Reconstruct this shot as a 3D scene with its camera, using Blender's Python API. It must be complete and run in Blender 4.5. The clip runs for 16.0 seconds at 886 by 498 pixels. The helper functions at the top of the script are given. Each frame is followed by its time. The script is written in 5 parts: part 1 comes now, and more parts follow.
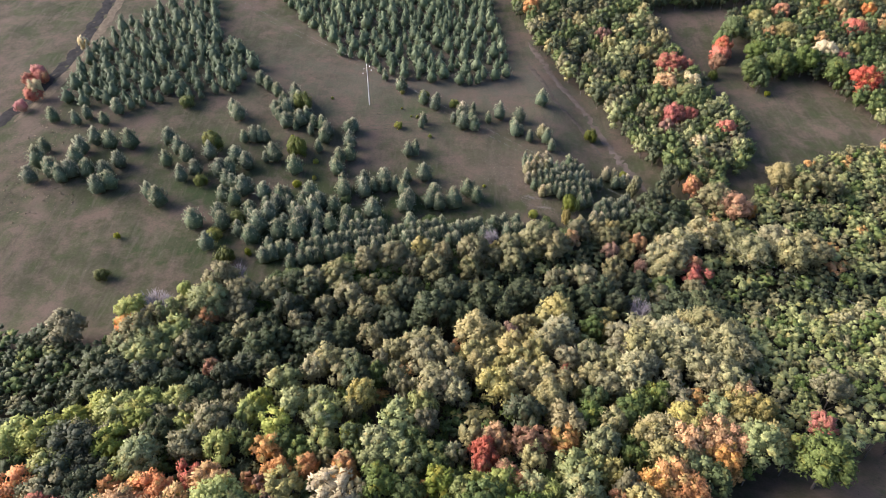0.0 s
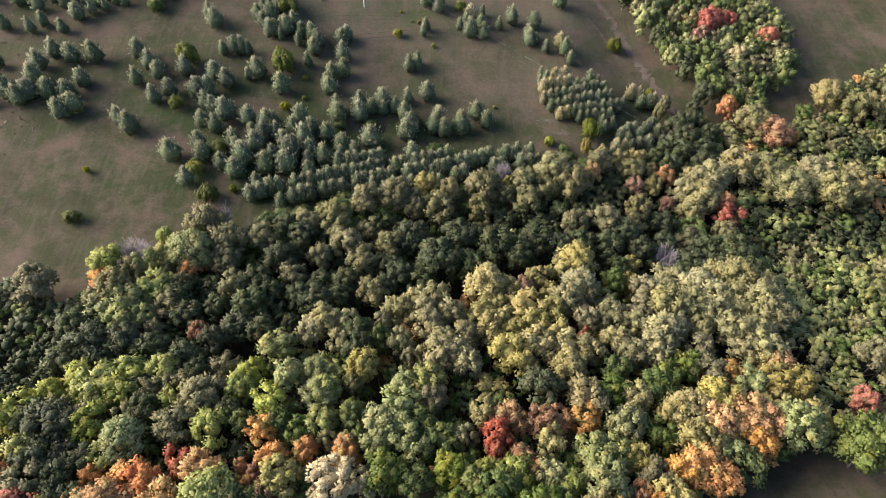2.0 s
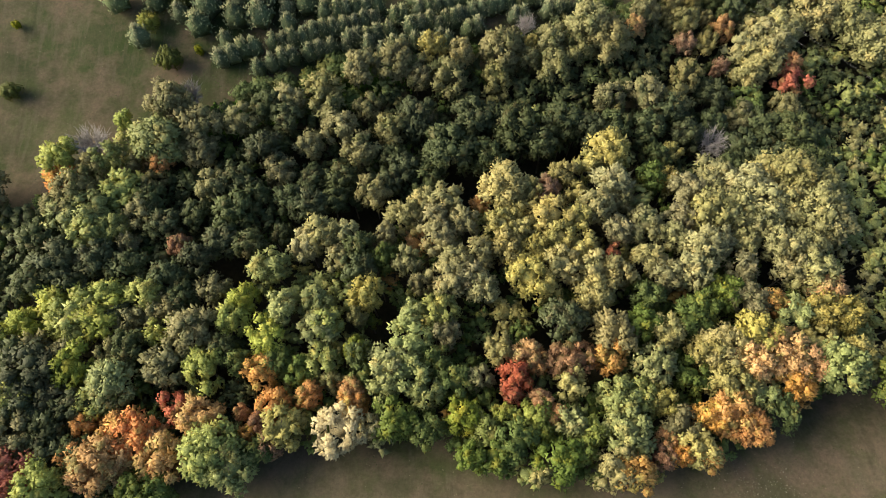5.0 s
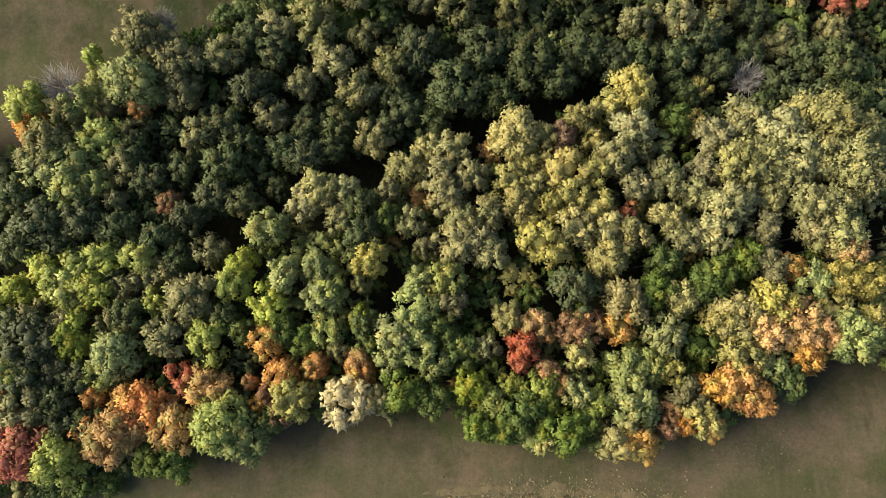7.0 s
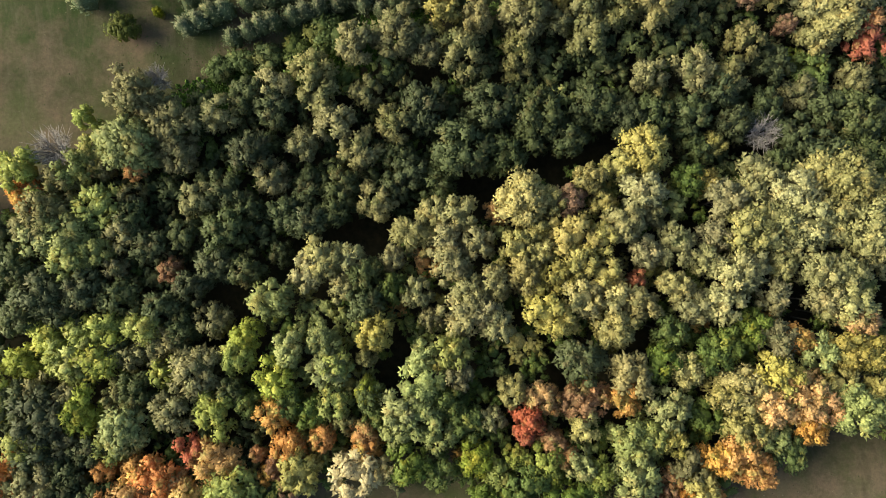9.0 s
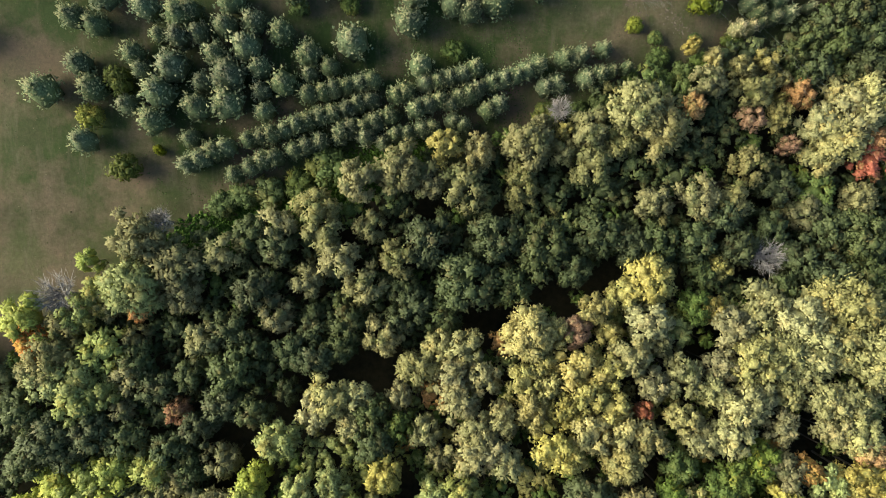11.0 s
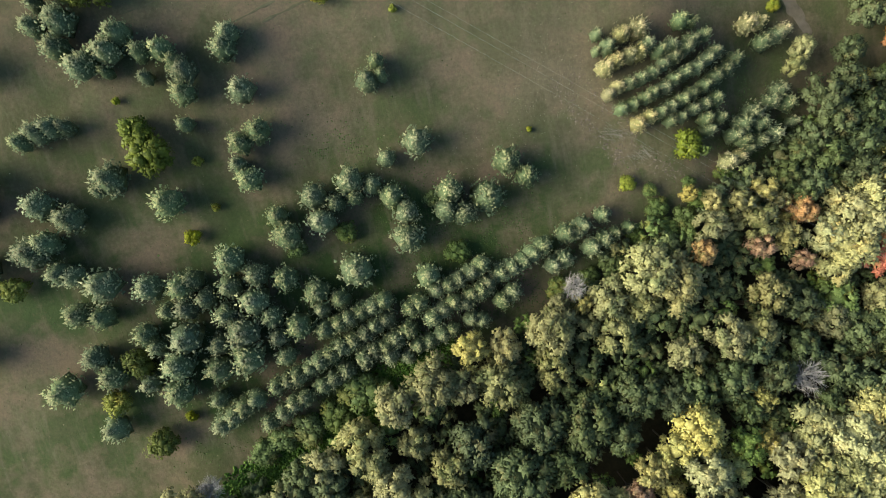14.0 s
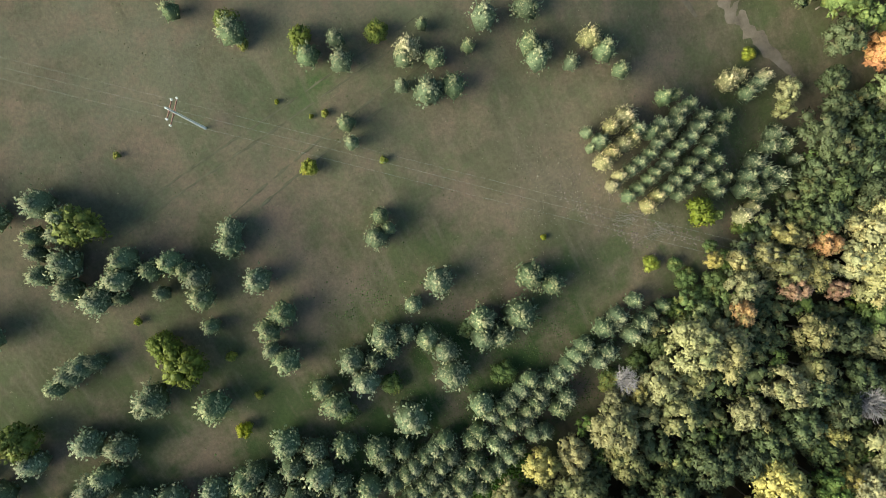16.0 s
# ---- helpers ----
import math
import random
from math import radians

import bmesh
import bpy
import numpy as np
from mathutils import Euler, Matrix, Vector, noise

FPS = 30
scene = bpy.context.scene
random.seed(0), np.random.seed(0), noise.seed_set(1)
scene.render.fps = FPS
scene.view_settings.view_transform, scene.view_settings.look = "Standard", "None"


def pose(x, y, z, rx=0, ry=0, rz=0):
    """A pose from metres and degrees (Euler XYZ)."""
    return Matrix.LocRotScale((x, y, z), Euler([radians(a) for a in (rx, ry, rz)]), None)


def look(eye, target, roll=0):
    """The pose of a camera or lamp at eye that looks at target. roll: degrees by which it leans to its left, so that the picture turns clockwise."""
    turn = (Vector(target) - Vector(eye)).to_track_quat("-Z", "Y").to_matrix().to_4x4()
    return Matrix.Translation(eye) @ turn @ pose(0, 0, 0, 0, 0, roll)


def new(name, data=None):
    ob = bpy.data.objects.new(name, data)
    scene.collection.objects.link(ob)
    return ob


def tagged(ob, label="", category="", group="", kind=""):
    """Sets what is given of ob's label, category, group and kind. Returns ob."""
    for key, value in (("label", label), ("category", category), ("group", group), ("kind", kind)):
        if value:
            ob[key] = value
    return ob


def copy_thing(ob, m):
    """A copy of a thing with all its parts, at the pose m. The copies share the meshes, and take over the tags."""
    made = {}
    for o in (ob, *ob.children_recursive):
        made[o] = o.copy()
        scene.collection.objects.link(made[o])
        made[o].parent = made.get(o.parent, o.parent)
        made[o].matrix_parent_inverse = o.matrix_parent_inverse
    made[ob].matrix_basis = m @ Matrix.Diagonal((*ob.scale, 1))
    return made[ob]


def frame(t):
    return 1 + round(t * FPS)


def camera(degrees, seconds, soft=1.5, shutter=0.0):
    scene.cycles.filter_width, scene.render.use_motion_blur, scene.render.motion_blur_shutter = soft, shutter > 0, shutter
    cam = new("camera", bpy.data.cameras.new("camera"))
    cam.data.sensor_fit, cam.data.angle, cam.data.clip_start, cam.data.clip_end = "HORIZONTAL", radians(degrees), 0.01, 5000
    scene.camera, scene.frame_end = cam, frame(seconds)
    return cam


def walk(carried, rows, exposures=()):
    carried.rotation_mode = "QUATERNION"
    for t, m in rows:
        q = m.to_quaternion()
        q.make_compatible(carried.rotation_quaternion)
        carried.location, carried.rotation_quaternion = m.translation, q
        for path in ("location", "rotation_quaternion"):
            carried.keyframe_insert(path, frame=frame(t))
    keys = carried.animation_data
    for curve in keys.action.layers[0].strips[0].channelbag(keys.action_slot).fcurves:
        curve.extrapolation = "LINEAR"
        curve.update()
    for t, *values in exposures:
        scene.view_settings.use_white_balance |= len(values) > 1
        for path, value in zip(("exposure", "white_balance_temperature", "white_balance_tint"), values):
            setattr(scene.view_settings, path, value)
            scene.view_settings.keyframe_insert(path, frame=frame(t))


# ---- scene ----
# ---- camera and path ----
cam = camera(68.2, 16.0, soft=0.7, shutter=0.2)
METRES, EYE, TILT, LEAN, TURN = 130.0, 80.0, -38.2, 0.0, 0.0
ROWS = [
    (0.0, 0.0, 0.0, 0.0, 0.0, 0.0, -0.0),
    (0.5, -0.0027, 0.0232, 0.018, -0.02, -2.35, -0.0),
    (1.0, -0.0056, 0.0485, 0.0378, -0.05, -4.99, -0.0),
    (1.5, -0.0081, 0.0718, 0.0559, -0.08, -7.43, -0.01),
    (2.0, -0.0107, 0.0971, 0.0753, -0.11, -10.38, -0.01),
    (2.5, -0.0129, 0.1206, 0.0933, -0.12, -13.38, -0.02),
    (3.0, -0.0156, 0.146, 0.1127, -0.15, -17.1, -0.04),
    (3.5, -0.0174, 0.1694, 0.1304, -0.15, -20.59, -0.03),
    (4.0, -0.0198, 0.1949, 0.1501, -0.18, -24.38, -0.06),
    (4.5, -0.0215, 0.2182, 0.168, -0.19, -27.78, -0.06),
    (7.0, -0.0301, 0.3409, 0.262, -0.32, -45.85, -0.09),
    (7.5, -0.0315, 0.364, 0.2796, -0.34, -49.44, -0.09),
    (8.0, -0.0328, 0.3909, 0.2999, -0.35, -51.8, -0.09),
    (8.5, -0.0341, 0.4145, 0.318, -0.38, -51.77, -0.09),
    (9.0, -0.0351, 0.4403, 0.3378, -0.38, -51.76, -0.1),
    (11.5, -0.0395, 0.5678, 0.4351, -1.97, -52.17, 1.1),
    (12.0, -0.0402, 0.5938, 0.455, -3.57, -52.23, 2.31),
    (12.5, -0.0406, 0.6174, 0.4731, -5.03, -52.27, 3.4),
    (13.0, -0.0404, 0.6435, 0.4929, -6.76, -52.43, 4.69),
    (13.5, -0.0396, 0.6673, 0.5112, -8.64, -52.61, 6.1),
    (14.0, -0.0382, 0.6936, 0.5311, -11.7, -53.05, 8.35),
    (14.5, -0.0368, 0.7175, 0.5489, -14.53, -53.51, 10.33),
    (15.0, -0.0332, 0.7431, 0.5681, -17.58, -54.11, 12.48),
    (15.5, -0.0279, 0.7667, 0.5863, -20.49, -54.86, 14.52),
    (16.0, -0.0221, 0.7925, 0.6057, -23.67, -55.75, 16.48),
]
walk(cam, [(t, pose(0, 0, EYE, TILT, LEAN, TURN) @ pose(METRES * x, METRES * y, METRES * z, 90 + pitch, roll, yaw)) for t, x, y, z, yaw, pitch, roll in ROWS],
     [(0.0, 1.36, 5400, 23), (3.5, 1.22, 6150, 8), (7.5, 1.14, 6550, -3), (12.0, 1.37, 6050, -8), (14.0, 1.45, 5930, -9), (16.0, 1.56, 5800, -8)])

# ---- light: low evening sun through thin haze, open sky ----
SUN_ELEVATION, SUN_AZIMUTH = 24.0, 172.0   # degrees; azimuth from +x, counter-clockwise
world = bpy.data.worlds.new("evening_sky")
scene.world = world
world.use_nodes = True
wn = world.node_tree.nodes
sky = wn.new("ShaderNodeTexSky")
sky.sky_type = "NISHITA"
sky.sun_disc = False
sky.sun_elevation = radians(SUN_ELEVATION)
sky.sun_rotation = radians(90 - SUN_AZIMUTH)
sky.air_density, sky.dust_density, sky.ozone_density = 1.0, 3.0, 1.0
wn["Background"].inputs["Strength"].default_value = 0.105
world.node_tree.links.new(sky.outputs["Color"], wn["Background"].inputs["Color"])

sun_data = bpy.data.lights.new("sun", "SUN")
sun_data.energy, sun_data.angle, sun_data.color = 4.8, radians(52.0), (1.0, 0.86, 0.63)
sun = new("sun", sun_data)
away = Vector((math.cos(radians(SUN_AZIMUTH)) * math.cos(radians(SUN_ELEVATION)), math.sin(radians(SUN_AZIMUTH)) * math.cos(radians(SUN_ELEVATION)), math.sin(radians(SUN_ELEVATION))))
sun.matrix_world = look(away * 300 + Vector((0, 100, 0)), (0, 100, 0))


# ---- materials ----
def shader(name):
    mat = bpy.data.materials.new(name)
    mat.use_nodes = True
    nodes, links = mat.node_tree.nodes, mat.node_tree.links
    return mat, nodes, links, nodes["Principled BSDF"]


def noise_node(nodes, links, vector, scale, detail=4.0, rough=0.55):
    tex = nodes.new("ShaderNodeTexNoise")
    tex.inputs["Scale"].default_value = scale
    tex.inputs["Detail"].default_value = detail
    tex.inputs["Roughness"].default_value = rough
    links.new(vector, tex.inputs["Vector"])
    return tex.outputs["Fac"]


def ramp(nodes, links, fac, stops):
    node = nodes.new("ShaderNodeValToRGB")
    el = node.color_ramp.elements
    while len(el) < len(stops):
        el.new(0.5)
    for e, (p, c) in zip(el, stops):
        e.position, e.color = p, (*c, 1.0)
    links.new(fac, node.inputs["Fac"])
    return node.outputs["Color"]


def mix(nodes, links, kind, fac, a, b):
    node = nodes.new("ShaderNodeMix")
    node.data_type, node.blend_type, node.clamp_factor = "RGBA", kind, True
    for socket, value in ((node.inputs[0], fac), (node.inputs[6], a), (node.inputs[7], b)):
        if isinstance(value, bpy.types.NodeSocket):
            links.new(value, socket)
        elif isinstance(value, tuple):
            socket.default_value = (*value, 1.0)
        else:
            socket.default_value = value
    return node.outputs[2]


def leaf_material(name, tones, turned=None, share=0.0, glow=0.24):
    """Foliage: a few tones leaf by leaf, a shift from tree to tree, and patches that have turned colour."""
    mat, nodes, links, bsdf = shader(name)
    geo, info, co = nodes.new("ShaderNodeNewGeometry"), nodes.new("ShaderNodeObjectInfo"), nodes.new("ShaderNodeTexCoord")
    last = len(tones) - 1
    tones = [tuple(0.32 * a + 0.68 * b for a, b in zip(c, tones[1])) for c in tones]
    colour = ramp(nodes, links, geo.outputs["Random Per Island"], [(0.1 + 0.8 * i / last, c) for i, c in enumerate(tones)])
    if turned:
        shifted = nodes.new("ShaderNodeVectorMath")
        shifted.operation = "MULTIPLY_ADD"
        links.new(info.outputs["Random"], shifted.inputs[0])
        shifted.inputs[1].default_value = (37.0, 19.0, 53.0)
        links.new(co.outputs["Object"], shifted.inputs[2])
        patch = noise_node(nodes, links, shifted.outputs[0], 0.55, 3.0)
        edge = ramp(nodes, links, patch, [(0.62 - 0.25 * share, (0, 0, 0)), (0.72 - 0.2 * share, (1, 1, 1))])
        colour = mix(nodes, links, "MIX", edge, colour, turned)
    tree = nodes.new("ShaderNodeHueSaturation")
    for socket, low, high in (("Hue", 0.491, 0.509), ("Value", 0.8, 1.18), ("Saturation", 0.88, 1.1)):
        spread = nodes.new("ShaderNodeMapRange")
        spread.inputs["To Min"].default_value, spread.inputs["To Max"].default_value = low, high
        if socket == "Value":
            links.new(info.outputs["Random"], spread.inputs["Value"])
        else:
            wave = nodes.new("ShaderNodeMath")
            wave.operation = "FRACT"
            times = nodes.new("ShaderNodeMath")
            times.operation = "MULTIPLY"
            times.inputs[1].default_value = 7.13 if socket == "Hue" else 13.7
            links.new(info.outputs["Random"], times.inputs[0])
            links.new(times.outputs[0], wave.inputs[0])
            links.new(wave.outputs[0], spread.inputs["Value"])
        links.new(spread.outputs["Result"], tree.inputs[socket])
    grain = noise_node(nodes, links, co.outputs["Object"], 7.0, 3.0, 0.7)
    flecks = ramp(nodes, links, grain, [(0.3, (0.55, 0.55, 0.55)), (0.5, (1.0, 1.0, 1.0)), (0.7, (1.45, 1.42, 1.35))])
    links.new(mix(nodes, links, "MULTIPLY", 1.0, colour, flecks), tree.inputs["Color"])
    bump = nodes.new("ShaderNodeBump")
    bump.inputs["Strength"].default_value, bump.inputs["Distance"].default_value = 0.55, 0.12
    links.new(grain, bump.inputs["Height"])
    links.new(bump.outputs[0], bsdf.inputs["Normal"])
    bsdf.inputs["Roughness"].default_value = 0.6
    bsdf.inputs["Specular IOR Level"].default_value = 0.25
    links.new(tree.outputs["Color"], bsdf.inputs["Base Color"])
    through_leaf, both = nodes.new("ShaderNodeBsdfTranslucent"), nodes.new("ShaderNodeMixShader")
    both.inputs["Fac"].default_value = glow
    links.new(tree.outputs["Color"], through_leaf.inputs["Color"])
    links.new(bsdf.outputs[0], both.inputs[1])
    links.new(through_leaf.outputs[0], both.inputs[2])
    links.new(both.outputs[0], nodes["Material Output"].inputs["Surface"])
    return mat


def plain_material(name, a, b, scale, rough=0.8, metal=0.0, bump=0.3):
    mat, nodes, links, bsdf = shader(name)
    co = nodes.new("ShaderNodeTexCoord")
    fac = noise_node(nodes, links, co.outputs["Object"], scale, 6.0, 0.65)
    colour = ramp(nodes, links, fac, [(0.3, a), (0.7, b)])
    links.new(colour, bsdf.inputs["Base Color"])
    bsdf.inputs["Roughness"].default_value, bsdf.inputs["Metallic"].default_value = rough, metal
    bsdf.inputs["Specular IOR Level"].default_value = 0.08 if rough > 0.92 else 0.5
    node = nodes.new("ShaderNodeBump")
    node.inputs["Strength"].default_value, node.inputs["Distance"].default_value = bump, 0.02
    links.new(fac, node.inputs["Height"])
    links.new(node.outputs[0], bsdf.inputs["Normal"])
    return mat


def meadow_material():
    """Autumn grassland: dull olive and grey-brown, greener and straw-coloured patches, old mowing streaks, bare earth."""
    mat, nodes, links, bsdf = shader("autumn_grass")
    co = nodes.new("ShaderNodeTexCoord").outputs["Object"]
    broad = noise_node(nodes, links, co, 0.075, 7.0, 0.68)
    middle = noise_node(nodes, links, co, 0.22, 6.0, 0.65)
    fine = noise_node(nodes, links, co, 2.6, 8.0, 0.75)
    turned = nodes.new("ShaderNodeMapping")
    turned.inputs["Rotation"].default_value = (0, 0, radians(38))
    turned.inputs["Scale"].default_value = (1.0, 0.09, 1.0)
    links.new(co, turned.inputs["Vector"])
    streak = noise_node(nodes, links, turned.outputs[0], 0.9, 4.0, 0.6)
    base = ramp(nodes, links, broad, [(0.36, (0.0352, 0.0401, 0.0175)), (0.5, (0.0616, 0.0557, 0.0324)), (0.62, (0.104, 0.0798, 0.0557))])
    green = ramp(nodes, links, middle, [(0.46, (0, 0, 0)), (0.58, (1, 1, 1))])
    half = nodes.new("ShaderNodeMath")
    half.operation = "MULTIPLY"
    half.inputs[1].default_value = 0.5
    links.new(green, half.inputs[0])
    base = mix(nodes, links, "MIX", half.outputs[0], base, (0.04, 0.056, 0.0176))
    crossed = nodes.new("ShaderNodeMapping")
    crossed.inputs["Rotation"].default_value = (0, 0, radians(-47))
    crossed.inputs["Scale"].default_value = (1.0, 0.05, 1.0)
    links.new(co, crossed.inputs["Vector"])
    rut = noise_node(nodes, links, crossed.outputs[0], 0.55, 3.0, 0.6)
    base = mix(nodes, links, "MIX", ramp(nodes, links, rut, [(0.56, (0, 0, 0)), (0.7, (0.55, 0.55, 0.55))]), base, (0.04, 0.036, 0.0225))
    for cx, cy, rx, ry, most, tone in ((2, 166, 95, 32, 0.62, (0.083, 0.077, 0.053)), (-14, 113, 34, 15, 0.95, (0.03, 0.046, 0.0145)), (-30, 104, 30, 12, 0.85, (0.027, 0.042, 0.0135)), (-48, 118, 32, 18, 0.65, (0.037, 0.05, 0.02)),
                                       (36, 116, 12, 12, 0.6, (0.032, 0.047, 0.017)), (-6, 152, 16, 6, 0.5, (0.042, 0.058, 0.022)), (0, 33, 60, 9, 0.5, (0.075, 0.064, 0.039)), (16, 130, 13, 8, 0.55, (0.105, 0.082, 0.06))):
        place, zone, soft_edge = nodes.new("ShaderNodeMapping"), nodes.new("ShaderNodeTexGradient"), nodes.new("ShaderNodeMath")
        place.vector_type, zone.gradient_type, soft_edge.operation = "TEXTURE", "QUADRATIC_SPHERE", "MULTIPLY"
        place.inputs["Location"].default_value, place.inputs["Scale"].default_value = (cx, cy, 0), (rx * 1.6, ry * 1.6, 200)
        links.new(co, place.inputs["Vector"])
        links.new(place.outputs[0], zone.inputs["Vector"])
        ragged = ramp(nodes, links, middle, [(0.35, (0.456, 0.456, 0.456)), (0.65, (1.6, 1.6, 1.6))])
        links.new(zone.outputs["Fac"], soft_edge.inputs[0])
        links.new(ragged, soft_edge.inputs[1])
        share = nodes.new("ShaderNodeMath")
        share.operation, share.use_clamp = "MULTIPLY", True
        share.inputs[1].default_value = most * 1.6
        links.new(soft_edge.outputs[0], share.inputs[0])
        base = mix(nodes, links, "MIX", share.outputs[0], base, tone)
    bare = noise_node(nodes, links, co, 0.13, 7.0, 0.7)
    base = mix(nodes, links, "MIX", ramp(nodes, links, bare, [(0.47, (0, 0, 0)), (0.64, (0.85, 0.85, 0.85))]), base, (0.109, 0.0784, 0.0576))
    straw = ramp(nodes, links, streak, [(0.52, (0, 0, 0)), (0.72, (0.6, 0.6, 0.6))])
    base = mix(nodes, links, "MIX", straw, base, (0.0943, 0.0768, 0.0544))
    grain = ramp(nodes, links, fine, [(0.25, (0.74, 0.74, 0.74)), (0.5, (1.0, 1.0, 1.0)), (0.75, (1.3, 1.3, 1.26))])
    base = mix(nodes, links, "MULTIPLY", 1.0, base, grain)
    links.new(base, bsdf.inputs["Base Color"])
    bsdf.inputs["Roughness"].default_value = 0.95
    bsdf.inputs["Specular IOR Level"].default_value = 0.1
    bump = nodes.new("ShaderNodeBump")
    bump.inputs["Strength"].default_value, bump.inputs["Distance"].default_value = 0.3, 0.2
    links.new(fine, bump.inputs["Height"])
    links.new(bump.outputs[0], bsdf.inputs["Normal"])
    return mat


# colours of the foliage: tones from leaf to leaf, then the colour of turned patches and how far they have spread
FOLIAGE = {
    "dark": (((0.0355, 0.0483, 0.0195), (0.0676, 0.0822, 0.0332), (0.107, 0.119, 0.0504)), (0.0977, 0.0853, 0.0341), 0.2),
    "green": (((0.0583, 0.0889, 0.0204), (0.108, 0.143, 0.0357), (0.169, 0.203, 0.0571)), (0.19, 0.188, 0.0366), 0.2),
    "spring": (((0.109, 0.135, 0.0232), (0.194, 0.222, 0.0436), (0.303, 0.309, 0.0774)), (0.29, 0.26, 0.0532), 0.3),
    "olive": (((0.141, 0.163, 0.0546), (0.25, 0.27, 0.0968), (0.375, 0.384, 0.149)), (0.36, 0.317, 0.106), 0.3),
    "pale": (((0.145, 0.146, 0.0588), (0.261, 0.243, 0.111), (0.377, 0.344, 0.174)), (0.368, 0.305, 0.131), 0.3),
    "lime": (((0.154, 0.183, 0.0366), (0.294, 0.323, 0.0732), (0.449, 0.457, 0.131)), (0.366, 0.341, 0.0785), 0.3),
    "yellow": (((0.167, 0.145, 0.0448), (0.326, 0.277, 0.0922), (0.462, 0.392, 0.168)), (0.24, 0.226, 0.0838), 0.3),
    "tan": (((0.128, 0.118, 0.0485), (0.214, 0.194, 0.0853), (0.3, 0.269, 0.13)), (0.136, 0.142, 0.0572), 0.4),
    "amber": (((0.311, 0.162, 0.0536), (0.509, 0.279, 0.107), (0.635, 0.376, 0.175)), (0.347, 0.27, 0.094), 0.4),
    "orange": (((0.399, 0.16, 0.0504), (0.559, 0.25, 0.0915), (0.638, 0.352, 0.138)), (0.459, 0.309, 0.0915), 0.3),
    "russet": (((0.19, 0.1, 0.058), (0.31, 0.165, 0.1), (0.4, 0.235, 0.14)), (0.26, 0.19, 0.09), 0.35),
    "red": (((0.289, 0.0759, 0.0456), (0.439, 0.129, 0.0753), (0.539, 0.196, 0.111)), (0.349, 0.188, 0.0753), 0.35),
    "cream": (((0.473, 0.389, 0.189), (0.63, 0.525, 0.284), (0.735, 0.63, 0.378)), (0.483, 0.367, 0.168), 0.2),
    "pine": (((0.063, 0.0847, 0.043), (0.105, 0.134, 0.0706), (0.158, 0.188, 0.1), (0.33, 0.343, 0.19)), None, 0.0),
    # pale shoot colour paints the sunlit highlights on pine tips
    "pine_shoots": (((0.187, 0.192, 0.105), (0.289, 0.286, 0.159), (0.391, 0.37, 0.211)), None, 0.0),
    # larch stands for sunlit pines: warm low sunlight is painted into these colours
    "larch_shoots": (((0.357, 0.307, 0.164), (0.535, 0.446, 0.249), (0.69, 0.558, 0.342)), None, 0.0),
    "larch": (((0.143, 0.138, 0.0631), (0.237, 0.221, 0.103), (0.361, 0.312, 0.147), (0.451, 0.433, 0.282)), None, 0.0),
    "redbush": (((0.3, 0.1, 0.075), (0.46, 0.17, 0.12), (0.56, 0.26, 0.18)), (0.45, 0.3, 0.15), 0.4),
    "shrub": (((0.048, 0.0725, 0.0196), (0.087, 0.116, 0.0336), (0.135, 0.162, 0.0504)), (0.165, 0.16, 0.042), 0.2),
    "goldbush": (((0.0573, 0.0742, 0.00959), (0.0986, 0.116, 0.0172), (0.165, 0.175, 0.033)), (0.165, 0.159, 0.024), 0.2),
    "limebush": (((0.109, 0.13, 0.0115), (0.187, 0.203, 0.0206), (0.314, 0.306, 0.0396)), (0.314, 0.278, 0.0288), 0.2),
}
LEAVES = {kind: leaf_material(kind + "_leaves", *spec) for kind, spec in FOLIAGE.items()}
BARK = plain_material("grey_brown_bark", (0.06, 0.048, 0.036), (0.15, 0.125, 0.1), 6.0, 0.9, 0.0, 0.8)
PINE_BARK = plain_material("reddish_pine_bark", (0.09, 0.05, 0.03), (0.2, 0.12, 0.07), 5.0, 0.9, 0.0, 0.8)
DEAD_WOOD = plain_material("bleached_dead_wood", (0.19, 0.165, 0.165), (0.3, 0.27, 0.27), 4.0, 0.9, 0.0, 0.5)
BRUSH = plain_material("grey_cut_branches", (0.1, 0.09, 0.08), (0.2, 0.18, 0.165), 4.0, 0.9, 0.0, 0.5)
CONCRETE = plain_material("weathered_concrete", (0.5, 0.47, 0.43), (0.68, 0.64, 0.6), 3.0, 0.85, 0.0, 0.4)
RUST = plain_material("rusty_painted_steel", (0.1, 0.05, 0.04), (0.2, 0.1, 0.075), 9.0, 0.7, 0.3, 0.3)
PORCELAIN = plain_material("white_porcelain", (0.74, 0.73, 0.7), (0.82, 0.81, 0.78), 5.0, 0.25, 0.0, 0.0)
WIRE = plain_material("dull_aluminium_wire", (0.16, 0.16, 0.16), (0.24, 0.24, 0.24), 2.0, 0.6, 0.3, 0.0)
EARTH = plain_material("dry_track_earth", (0.062, 0.051, 0.037), (0.105, 0.087, 0.066), 0.8, 0.95, 0.0, 0.6)
PALE_EARTH = plain_material("pale_track_earth", (0.075, 0.06, 0.046), (0.15, 0.122, 0.098), 0.5, 0.95, 0.0, 0.6)
WHEEL_MARK = plain_material("pressed_dark_grass", (0.052, 0.051, 0.031), (0.088, 0.08, 0.053), 0.9, 0.95, 0.0, 0.6)
STRAW_EARTH = plain_material("straw_and_earth", (0.07, 0.058, 0.036), (0.15, 0.116, 0.074), 1.4, 0.95, 0.0, 0.8)
